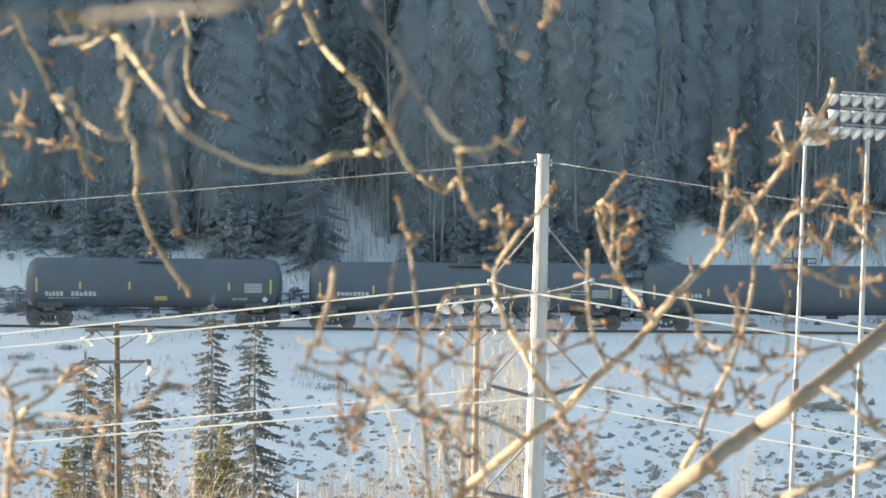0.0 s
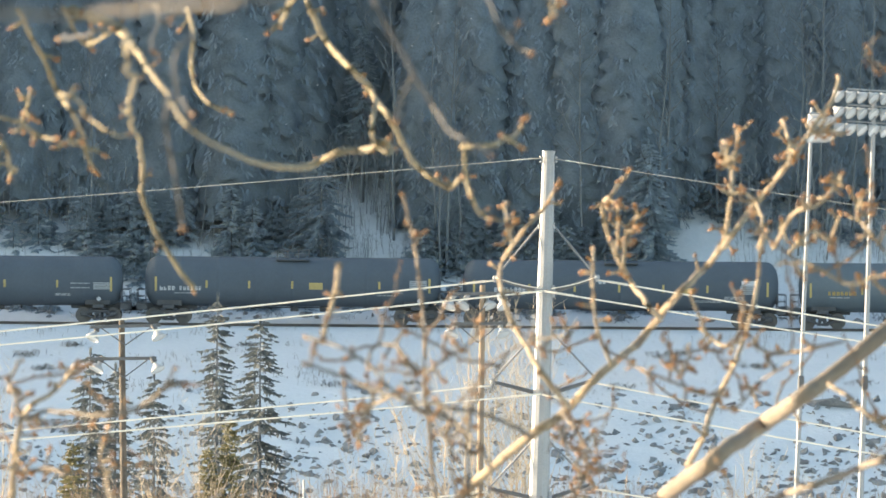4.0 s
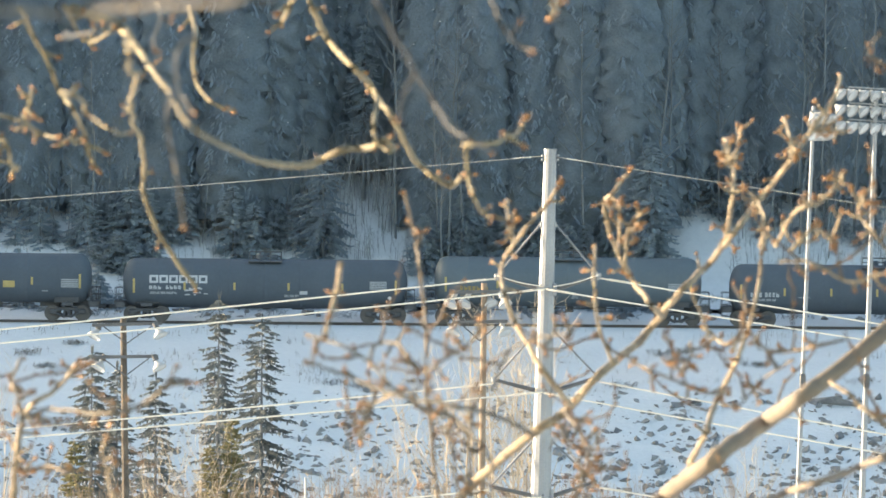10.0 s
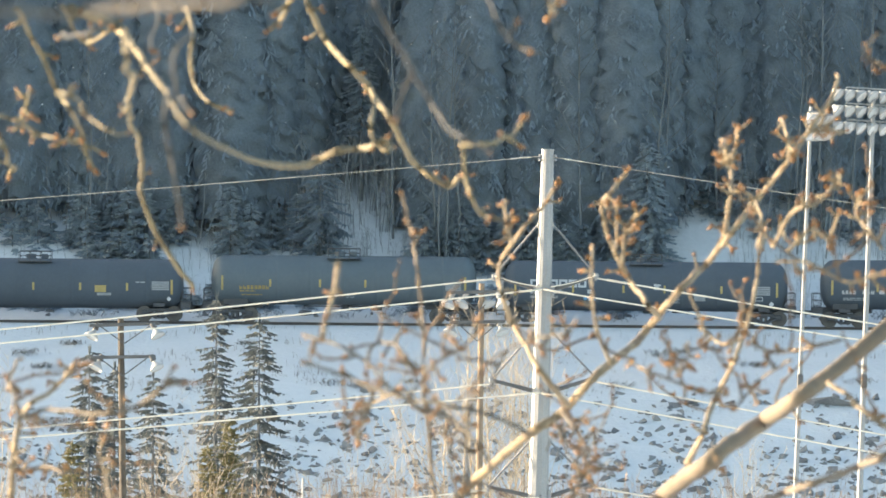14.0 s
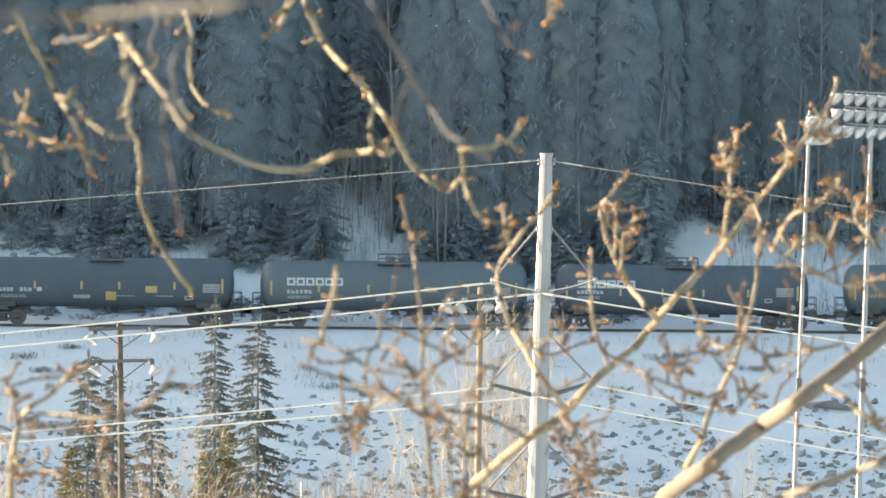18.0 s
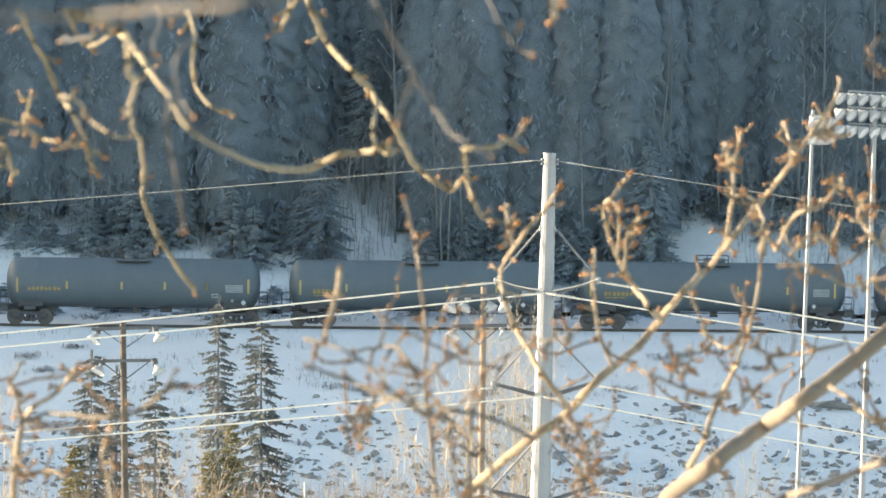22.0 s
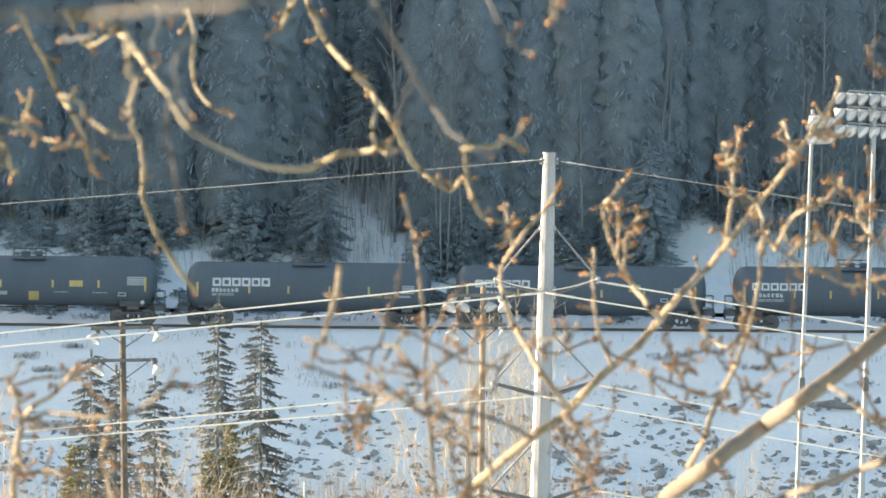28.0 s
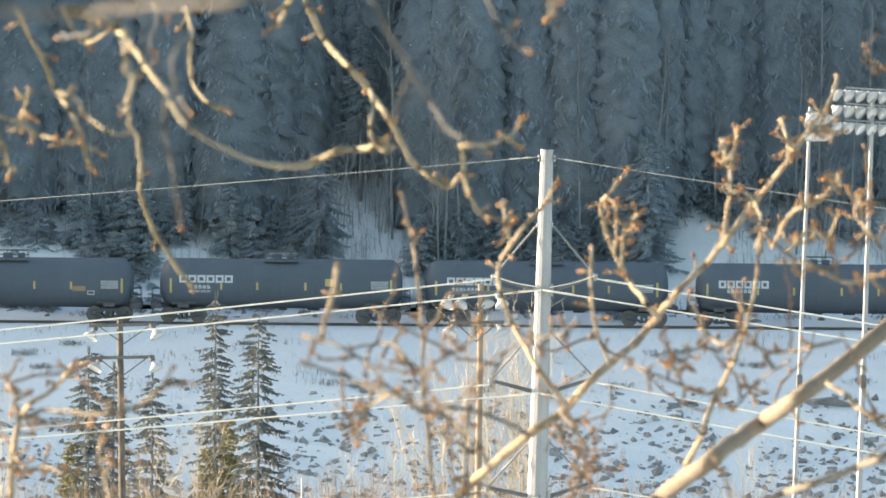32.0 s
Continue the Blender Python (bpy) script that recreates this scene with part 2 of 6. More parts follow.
# ---- tank cars ----
SHELL_R = 1.47
FLANK = {"z": 2.6}  # height of the shell axis of the car being built
DECAL = {"yellow_plate": YELLOW, "white_plate": WHITE, "panel": GREY, "grey_plate": GREY, "rust_plate": RUST, "white_text": WHITE,
         "yellow_text": GOLD, "white_line": GREY, "yellow_line": GOLD, "logo": WHITE, "diamond": WHITE, "square": YELLOW, "white_box": WHITE,
         "scrawl": WHITE, "blue_scrawl": BLUE}
DECAL_NAME = {"yellow_plate": "placard", "white_plate": "placard", "panel": "stencil_panel", "grey_plate": "stencil_panel", "rust_plate": "primer_patch",
              "white_text": "marking", "yellow_text": "marking", "white_line": "marking", "yellow_line": "marking", "logo": "emblem",
              "diamond": "hazard_placard", "square": "placard", "white_box": "stencil_frame", "scrawl": "graffiti", "blue_scrawl": "graffiti"}


def skin(bm, x0, x1, z0, z1, out=0.012):
    """A curved patch lying on the near flank of the shell."""
    rows = []
    for i in range(5):
        z = z0 + (z1 - z0) * i / 4
        y = -math.sqrt(max(0.0, (SHELL_R + out) ** 2 - (z - FLANK["z"]) ** 2))
        rows.append((bm.verts.new((x0, y, z)), bm.verts.new((x1, y, z))))
    for a, b in zip(rows, rows[1:]):
        bm.faces.new((a[0], a[1], b[1], b[0]))


def frame_skin(bm, x0, x1, z0, z1, w, out=0.012):
    skin(bm, x0, x1, z0, z0 + w, out)
    skin(bm, x0, x1, z1 - w, z1, out)
    skin(bm, x0, x0 + w, z0 + w, z1 - w, out)
    skin(bm, x1 - w, x1, z0 + w, z1 - w, out)


def decal(car, kind, x, z, w, h):
    bm = bmesh.new()
    x0, x1, z0, z1 = x - w / 2, x + w / 2, z - h / 2, z + h / 2
    rnd = random.Random(round(x * 100 + w * 1000))
    if kind in ("white_text", "yellow_text"):
        n = max(2, round(w / 0.24))
        for i in range(n):
            a = x0 + w * i / n
            c = w / n * 0.74
            skin(bm, a, a + c * 0.3, z0, z1)
            for k in range(3 if rnd.random() < 0.75 else 2):
                zz = z0 + h * (0.14 + 0.36 * k)
                skin(bm, a + c * 0.3, a + c * rnd.uniform(0.7, 1.0), zz - h * 0.13, zz + h * 0.13)
            if rnd.random() < 0.85:
                skin(bm, a + c * 0.72, a + c, z0 + h * 0.05, z0 + h * rnd.uniform(0.5, 0.95), 0.0125)
    elif kind in ("white_line", "yellow_line"):
        rows = max(1, round(h / 0.09))
        for r in range(rows):
            zz = z0 + h * (r + 0.5) / rows
            a = x0 + 0.02 * r
            while a < x1 - 0.05 * r:
                b = min(x1, a + random.uniform(0.12, 0.4))
                skin(bm, a, b, zz - 0.03, zz + 0.03)
                a = b + 0.05
    elif kind == "logo":
        n = 6
        for i in range(n):
            a = x0 + w * i / n
            frame_skin(bm, a, a + w / n * 0.88, z0, z1, h * 0.27)
    elif kind == "panel":
        rows = 5
        for r in range(rows):
            zz = z0 + h * (r + 0.5) / rows
            skin(bm, x0, x1, zz - h / rows * 0.36, zz + h / rows * 0.36)
    elif kind == "diamond":
        y = -math.sqrt(SHELL_R ** 2 - min(1.35, max(0.0, FLANK["z"] - z - h / 2)) ** 2) - 0.03
        v = [bm.verts.new(p) for p in ((x - w / 2, y, z), (x, y, z - h / 2), (x + w / 2, y, z), (x, y, z + h / 2))]
        v += [bm.verts.new(p.co + Vector((0, 0.04, 0))) for p in v]
        bm.faces.new(v[:4])
        bm.faces.new(v[7:3:-1])
        for i in range(4):
            bm.faces.new((v[i], v[(i + 1) % 4], v[4 + (i + 1) % 4], v[4 + i]))
    elif kind == "white_box":
        frame_skin(bm, x0, x1, z0, z1, 0.05)
    elif kind in ("scrawl", "blue_scrawl"):
        for i in range(14):
            a, b = random.uniform(x0, x1 - 0.2), random.uniform(z0, z1 - 0.1)
            skin(bm, a, a + random.uniform(0.06, 0.3), b, b + random.uniform(0.05, 0.14), 0.012 + i * 0.0004)
    else:
        skin(bm, x0, x1, z0, z1)
    return part(DECAL_NAME[kind], bm, DECAL[kind], car)


def shell_mesh(half, bands):
    """Long cylinder with dished ends and slight weld rings, about the x axis."""
    prof = [(-half, 0.03)]
    for i in range(1, 8):
        a = math.pi / 2 * i / 7
        prof.append((-half + 0.80 * (1 - math.cos(a) ** 0.85), SHELL_R * math.sin(a) ** 0.85))
    for b in bands:
        prof += [(b - 0.20, SHELL_R), (b - 0.05, SHELL_R), (b - 0.03, SHELL_R + 0.006), (b + 0.03, SHELL_R + 0.006), (b + 0.05, SHELL_R), (b + 0.20, SHELL_R)]
    prof += [(-x, r) for x, r in prof[7::-1]]
    sides = 40
    verts = [(x, r * math.cos(2 * math.pi * k / sides), FLANK["z"] + r * math.sin(2 * math.pi * k / sides)) for x, r in prof for k in range(sides)]
    faces = [(i * sides + k, (i + 1) * sides + k, (i + 1) * sides + (k + 1) % sides, i * sides + (k + 1) % sides)
             for i in range(len(prof) - 1) for k in range(sides)]
    faces += [tuple(range(sides)), tuple(reversed(range((len(prof) - 1) * sides, len(prof) * sides)))]
    return verts, faces


SHARED = {}


def truck_meshes():
    """Side frame, bolster and wheelset of a two-axle truck, built once."""
    bm = bmesh.new()
    for s in (-1, 1):
        box(bm, s * 0.89, -1.0, 0.55, 0.36, 0.22, 0.30, 0.04)
        rod(bm, (s * 0.89, -1.14, 0.55), (s * 0.89, -1.0, 0.55), 0.10, 0.12, 10)
        box(bm, s * 0.45, -1.0, 0.66, 0.75, 0.16, 0.16, 0.03, Matrix.Rotation(s * 0.22, 4, "Y"))
        box(bm, s * 0.45, -1.0, 0.36, 0.7, 0.16, 0.14, 0.03, Matrix.Rotation(-s * 0.45, 4, "Y"))
        for k in range(2):
            rod(bm, (s * 0.14 - 0.02, -1.0 + 0.1 * k - 0.05, 0.30), (s * 0.14 - 0.02, -1.0 + 0.1 * k - 0.05, 0.58), 0.075, None, 8)
    box(bm, 0, -1.0, 0.72, 1.2, 0.18, 0.14, 0.03)
    box(bm, 0, -1.0, 0.24, 0.7, 0.18, 0.10, 0.03)
    SHARED["side_frame"] = part("side_frame", bm, HAZED_STEEL).data
    bm = bmesh.new()
    box(bm, 0, 0, 0.62, 0.42, 2.1, 0.24, 0.04)
    rod(bm, (0, 0, 0.7), (0, 0, 0.92), 0.22, 0.2, 12)
    SHARED["bolster"] = part("bolster", bm, HAZED_STEEL).data
    bm = bmesh.new()
    rod(bm, (0, -0.95, 0), (0, 0.95, 0), 0.085, None, 10)
    for s in (-1, 1):
        rod(bm, (0, s * 0.69, 0), (0, s * 0.82, 0), 0.455, 0.45, 28)
        rod(bm, (0, s * 0.66, 0), (0, s * 0.69, 0), 0.485, None, 28)
        rod(bm, (0, s * 0.82, 0), (0, s * 0.85, 0), 0.12, None, 12)
        for k in range(5):
            a = 2 * math.pi * k / 5
            box(bm, math.cos(a) * 0.28, s * 0.822, math.sin(a) * 0.28, 0.09, 0.012, 0.09)
    SHARED["wheelset"] = part("wheelset", bm, WHEEL).data
    for ob in [o for o in scene.objects if o.name in ("side_frame", "bolster", "wheelset")]:
        bpy.data.objects.remove(ob)


truck_meshes()
CARS, AXLES_LEAD, AXLES_TAIL = [], [], []


def tank_car(x, span, top, paint, kind, bars, marks):
    FLANK["z"] = top - SHELL_R
    looks = "dark slate blue" if paint is SLATE else "haze-paled black"
    style = "pressure tank car with round valve housing" if kind == "pressure" else "tank car with railed top platform"
    if any(m[0] == "logo" for m in marks):
        style = "tank car with large white emblem"
    car = thing("tank_car", pose(x, TRAIN_Y, RAIL_Z), "%s %s, yellow strips" % (looks, style), "tank car", "tank cars of the train")
    CARS.append((car, x))
    half = span / 2 + 0.68
    end = span / 2 + 1.30
    v, f = shell_mesh(half, [half * k / 4 for k in (-3, -2, -1, 0, 1, 2, 3)])
    link("shell", v, f, paint, car, smooth=True)
    # stub sills, end platforms, couplers, ladders and hand rails
    for s in (-1, 1):
        bm = bmesh.new()
        box(bm, s * (end - 1.9), 0, 1.02, 3.6, 0.42, 0.36, 0.02)
        box(bm, s * (end - 2.1), 0, 1.25, 1.5, 1.9, 0.40, 0.05)
        box(bm, s * (end - 2.05), 0, 1.0, 0.7, 2.6, 0.24, 0.04)
        part("stub_sill", bm, HAZED_STEEL, car)
        bm = bmesh.new()
        box(bm, s * (end - 0.42), 0, 1.14, 0.62, 2.7, 0.06, 0.01)
        for y in (-1.3, 1.3):
            box(bm, s * (end - 0.5), y, 0.98, 0.5, 0.05, 0.3)
        part("end_platform", bm, HAZED_STEEL, car)
        bm = bmesh.new()
        box(bm, s * (end + 0.12), 0, 0.86, 0.75, 0.24, 0.24, 0.04)
        box(bm, s * (end + 0.48), 0.03, 0.86, 0.24, 0.34, 0.30, 0.06)
        part("coupler", bm, HAZED_STEEL, car)
        bm = bmesh.new()
        for y in (-1.28, 1.28):
            for k in (0.18, 0.68):
                rod(bm, (s * (end - k), y, 0.55 if k < 0.3 else 1.15), (s * (end - k), y, 2.0), 0.022, None, 6)
            rod(bm, (s * (end - 0.18), y, 2.0), (s * (end - 0.68), y, 2.0), 0.022, None, 6)
            for k in range(4):
                rod(bm, (s * (end - 0.18), y, 0.6 + k * 0.33), (s * (end - 0.62), y, 0.6 + k * 0.33), 0.02, None, 6)
        rod(bm, (s * (end - 0.2), -1.28, 2.0), (s * (end - 0.2), 1.28, 2.0), 0.022, None, 6)
        part("end_ladder", bm, HAZED_STEEL, car)
        truck = part("truck", bolster_copy(), HAZED_STEEL, car)
        truck.location = (s * (end - 2.05), 0, 0)
        share("side_frame", SHARED["side_frame"], truck, Matrix())
        share("side_frame", SHARED["side_frame"], truck, pose(0, 0, 0, 0, 0, 180))
        for w, keep in ((-0.89, AXLES_LEAD), (0.89, AXLES_TAIL)):
            keep.append(share("wheelset", SHARED["wheelset"], truck, pose(w, 0, 0.457)))
    if paint is not SLATE or kind == "pressure":
        bm = bmesh.new()
        rod(bm, (span / 2 + 0.5, -0.5, 1.7), (span / 2 + 0.62, -0.5, 1.7), 0.28, None, 14)
        part("hand_brake_wheel", bm, HAZED_STEEL, car)
    # top fittings
    bm = bmesh.new()
    if kind == "pressure":
        rod(bm, (0, 0, top - 0.1), (0, 0, top + 0.42), 0.46, None, 18)
        rod(bm, (0, 0, top + 0.42), (0, 0, top + 0.48), 0.50, 0.42, 18)
        part("valve_housing", bm, paint, car)
    else:
        rod(bm, (-0.25, 0, top - 0.08), (-0.25, 0, top + 0.20), 0.30, None, 14)
        rod(bm, (-0.25, 0, top + 0.20), (-0.25, 0, top + 0.27), 0.34, 0.25, 14)
        box(bm, 0.55, 0, top + 0.12, 0.42, 0.5, 0.28, 0.05)
        part("manway", bm, paint, car)
    for y in (-0.78, 0.78):
        bm = bmesh.new()
        box(bm, 0, y, top - 0.16, 2.0, 0.5, 0.05)
        for px in (-0.95, -0.32, 0.32, 0.95):
            rod(bm, (px, y * 1.25, top - 0.16), (px, y * 1.25, top + 0.42), 0.02, None, 5)
        rod(bm, (-0.95, y * 1.25, top + 0.42), (0.95, y * 1.25, top + 0.42), 0.022, None, 5)
        rod(bm, (-0.95, y * 1.25, top + 0.15), (0.95, y * 1.25, top + 0.15), 0.018, None, 5)
        part("top_platform", bm, HAZED_STEEL, car)
    bm = bmesh.new()
    rod(bm, (0.1, 0, top - 2 * SHELL_R + 0.05), (0.1, 0, 0.78), 0.26, 0.15, 12)
    box(bm, 0.1, 0, 0.82, 0.5, 0.4, 0.14, 0.03)
    rod(bm, (-2.4, 0.35, 0.98), (2.8, 0.35, 0.98), 0.035, None, 6)
    rod(bm, (1.6, 0.1, 0.95), (2.3, 0.1, 0.95), 0.2, None, 12)
    part("bottom_outlet", bm, HAZED_STEEL, car)
    # reflective strips and markings on the near flank
    for i, b in enumerate((-span / 2, *bars, span / 2)):
        bm = bmesh.new()
        tall = 0.44 if abs(abs(b) - span / 2) < 0.01 else 0.23
        skin(bm, b - 0.065, b + 0.065, top - 1.62 - tall, top - 1.62 + tall * 0.97, 0.016)
        part("reflective_strip", bm, YELLOW, car)
    for m in marks:
        decal(car, *m)
    return car


def bolster_copy():
    bm = bmesh.new()
    bm.from_mesh(SHARED["bolster"])
    return bm


tank_car(-16.79, 13.93, 4.05, BLACK, "general", (-4.37, -1.43, 1.52, 4.48,), (
    ("white_text", -5.89, 1.92, 1.11, 0.27),
    ("white_text", -4.12, 1.93, 1.54, 0.27),
    ("white_line", -5.36, 1.66, 1.84, 0.08),
    ("yellow_plate", 0.43, 1.69, 0.75, 0.27),
    ("panel", 5.93, 2.34, 1.04, 0.57),
    ("diamond", 6.63, 1.66, 0.37, 0.37),
    ("white_line", 5.12, 1.68, 0.94, 0.17),))
tank_car(1.77, 17.32, 3.94, BLACK, "pressure", (-5.47, -3.13, -0.63, 2.30, 5.47,), (
    ("white_text", -6.66, 2.07, 1.94, 0.23),
    ("white_line", -6.63, 1.75, 1.07, 0.13),
    ("yellow_plate", 5.91, 2.01, 0.70, 0.40),
    ("white_line", 6.75, 2.32, 0.91, 0.08),
    ("white_line", 6.75, 2.14, 0.91, 0.08),
    ("panel", 8.04, 2.17, 1.04, 0.47),
    ("diamond", 7.92, 1.43, 0.37, 0.30),))
tank_car(21.72, 17.42, 3.94, BLACK, "pressure", (-5.49, -3.07, -0.64, 2.38, 5.51,), (
    ("white_text", -6.75, 2.11, 1.84, 0.25),
    ("white_line", 6.87, 2.36, 1.14, 0.12),
    ("white_line", 6.87, 2.09, 1.14, 0.12),
    ("panel", 8.16, 2.21, 1.01, 0.44),
    ("white_line", 5.86, 1.68, 0.94, 0.15),
    ("diamond", 7.99, 1.43, 0.30, 0.30),))
tank_car(41.24, 16.28, 3.99, BLACK, "general", (-5.12, -2.59, -0.03, 2.59, 5.16,), (
    ("white_text", -7.42, 2.11, 0.97, 0.25),
    ("white_text", -6.05, 2.12, 1.37, 0.25),
    ("white_line", -6.33, 1.83, 1.41, 0.13),
    ("yellow_plate", 1.38, 2.30, 0.80, 0.40),
    ("panel", 7.47, 2.39, 1.04, 0.57),
    ("white_line", 5.58, 1.94, 1.88, 0.10),
    ("white_line", 5.58, 1.77, 1.11, 0.10),
    ("diamond", 7.56, 1.46, 0.34, 0.34),))
tank_car(60.77, 17.47, 3.94, BLACK, "pressure", (-5.45, -2.75, -0.10, 2.53, 5.15,), (
    ("white_text", -6.57, 2.19, 1.91, 0.27),
    ("white_line", -6.40, 1.91, 1.51, 0.13),
    ("white_text", -1.09, 2.69, 0.47, 0.22),
    ("yellow_plate", 3.96, 2.20, 0.77, 0.34),
    ("white_plate", 7.61, 2.69, 0.87, 0.27),
    ("panel", 7.61, 2.27, 1.04, 0.54),
    ("white_line", 5.15, 1.58, 1.71, 0.15),
    ("white_line", 6.74, 1.78, 1.21, 0.23),
    ("diamond", 8.11, 1.32, 0.37, 0.34),))
tank_car(79.37, 14.60, 3.92, SLATE, "general", (-4.23, -1.47, 1.50, 4.28,), (
    ("yellow_text", -5.39, 2.13, 1.74, 0.23),
    ("white_line", -5.57, 1.88, 1.17, 0.08),
    ("panel", 6.46, 2.22, 1.04, 0.50),
    ("diamond", 6.04, 1.38, 0.37, 0.37),))
tank_car(96.63, 13.90, 3.99, BLACK, "general", (-4.15, -1.35, 0.91, 4.10,), (
    ("white_text", -5.57, 2.10, 1.44, 0.23),
    ("white_text", -4.28, 2.11, 0.94, 0.23),
    ("white_line", -5.49, 1.75, 1.54, 0.13),
    ("grey_plate", -1.35, 1.70, 0.94, 0.22),
    ("square", 0.31, 1.82, 0.62, 0.52),
    ("white_line", 1.15, 1.78, 0.97, 0.10),
    ("yellow_plate", 2.72, 2.17, 0.70, 0.40),
    ("panel", 6.34, 2.24, 1.04, 0.54),
    ("white_line", 4.87, 1.77, 0.37, 0.10),))
tank_car(114.59, 15.59, 3.76, BLACK, "general", (-4.78, -1.81, 1.41, 4.61,), (
    ("logo", -5.11, 2.54, 3.52, 0.47),
    ("white_text", -6.50, 2.04, 0.77, 0.22),
    ("white_text", -5.41, 2.05, 0.97, 0.22),
    ("white_line", -6.03, 1.72, 1.61, 0.15),
    ("scrawl", -4.02, 1.82, 1.61, 0.57),
    ("panel", 6.74, 2.25, 1.01, 0.50),
    ("white_plate", 2.30, 1.78, 0.47, 0.20),
    ("white_line", 1.59, 1.59, 0.87, 0.17),
    ("diamond", 7.43, 1.50, 0.27, 0.27),))
tank_car(132.64, 14.58, 4.01, SLATE, "general", (-4.21, -1.44, 1.51, 4.24,), (
    ("yellow_text", -5.57, 2.15, 1.71, 0.23),
    ("yellow_line", -5.93, 1.94, 0.94, 0.08),
    ("yellow_line", -5.77, 1.71, 1.24, 0.13),
    ("panel", 6.45, 2.27, 1.01, 0.50),
    ("diamond", 6.05, 1.39, 0.34, 0.30),
    ("white_line", 0.40, 1.68, 0.40, 0.23),))
tank_car(151.10, 16.33, 3.70, BLACK, "general", (-5.58, -2.80, -0.07, 2.72, 5.51,), (
    ("white_text", -7.22, 1.90, 0.77, 0.27),
    ("white_text", -6.30, 1.91, 0.91, 0.27),
    ("white_line", -6.86, 1.60, 1.54, 0.15),
    ("white_line", -4.41, 1.76, 0.70, 0.08),
    ("yellow_plate", 3.92, 1.95, 0.67, 0.40),
    ("white_line", 6.29, 2.36, 0.57, 0.12),
    ("panel", 7.49, 2.15, 1.04, 0.54),
    ("diamond", 8.00, 1.37, 0.30, 0.30),
    ("grey_plate", 4.14, 1.63, 0.84, 0.17),))
tank_car(169.50, 14.45, 4.00, SLATE, "general", (-4.37, -1.41, 1.29, 4.41,), (
    ("yellow_text", -5.30, 2.11, 1.81, 0.23),
    ("yellow_line", -5.72, 1.89, 0.94, 0.08),
    ("yellow_line", -5.46, 1.67, 1.24, 0.13),
    ("panel", 6.52, 2.23, 0.94, 0.47),
    ("diamond", 6.72, 1.33, 0.30, 0.30),
    ("white_line", 0.40, 1.64, 0.50, 0.27),))
tank_car(187.50, 15.57, 3.81, BLACK, "general", (-4.35, -1.35, 1.10, 4.48,), (
    ("logo", -5.19, 2.50, 3.40, 0.47),
    ("white_text", -6.51, 2.00, 0.80, 0.23),
    ("white_text", -5.47, 2.01, 0.97, 0.23),
    ("white_line", -6.08, 1.69, 1.64, 0.17),
    ("white_plate", -3.36, 2.03, 0.27, 0.23),
    ("blue_scrawl", -3.39, 1.61, 0.70, 0.27),
    ("panel", 6.86, 2.14, 1.04, 0.54),
    ("white_box", 6.73, 1.66, 0.44, 0.27),
    ("diamond", 7.47, 1.35, 0.34, 0.34),
    ("white_line", 1.55, 1.50, 0.91, 0.30),
    ("grey_plate", 3.19, 1.70, 0.67, 0.40),
    ("scrawl", 0.66, 2.33, 0.47, 0.37),))
tank_car(205.50, 13.85, 4.01, BLACK, "general", (-4.23, -1.45, 0.79, 4.08,), (
    ("white_text", -5.91, 2.11, 0.87, 0.23),
    ("white_text", -4.74, 2.12, 0.77, 0.23),
    ("white_plate", -3.97, 2.13, 0.30, 0.23),
    ("white_line", -5.51, 1.71, 1.54, 0.20),
    ("grey_plate", -1.44, 1.71, 1.01, 0.22),
    ("square", 0.29, 1.76, 0.62, 0.52),
    ("white_line", 1.16, 1.77, 1.04, 0.10),
    ("yellow_plate", 2.69, 2.17, 0.70, 0.40),
    ("white_line", 3.47, 1.77, 1.04, 0.10),
    ("panel", 6.27, 2.25, 1.04, 0.54),
    ("white_box", 4.93, 1.67, 0.50, 0.23),))
tank_car(222.62, 14.57, 3.94, SLATE, "general", (-4.45, -1.50, 1.48, 4.43,), (
    ("logo", -4.65, 2.71, 3.39, 0.47),
    ("white_text", -5.57, 2.11, 1.54, 0.23),
    ("white_line", -5.64, 1.78, 1.37, 0.20),
    ("yellow_plate", 2.20, 2.29, 0.77, 0.30),
    ("panel", 6.43, 2.22, 1.01, 0.47),
    ("diamond", 6.56, 1.44, 0.37, 0.34),
    ("white_line", -0.78, 1.77, 0.57, 0.40),))
tank_car(239.79, 13.74, 3.86, BLACK, "general", (-3.67, -1.17, 1.26, 3.92,), (
    ("logo", -4.47, 2.71, 3.49, 0.47),
    ("white_text", -5.44, 2.24, 1.61, 0.23),
    ("white_line", -5.58, 1.90, 1.34, 0.20),
    ("panel", 6.11, 2.30, 1.04, 0.54),
    ("white_box", 5.13, 1.80, 0.44, 0.23),
    ("diamond", 6.58, 1.40, 0.37, 0.34),
    ("grey_plate", -0.88, 1.78, 0.57, 0.37),))
tank_car(256.96, 13.76, 3.98, SLATE, "general", (-3.93, -0.66, 1.90, 4.40, 4.40,), (
    ("yellow_text", -5.24, 2.16, 2.01, 0.23),
    ("panel", 6.03, 2.22, 1.04, 0.47),
    ("white_box", 4.89, 1.80, 0.40, 0.23),
    ("diamond", 6.58, 1.39, 0.34, 0.34),
    ("white_plate", 5.91, 1.50, 0.17, 0.17),))
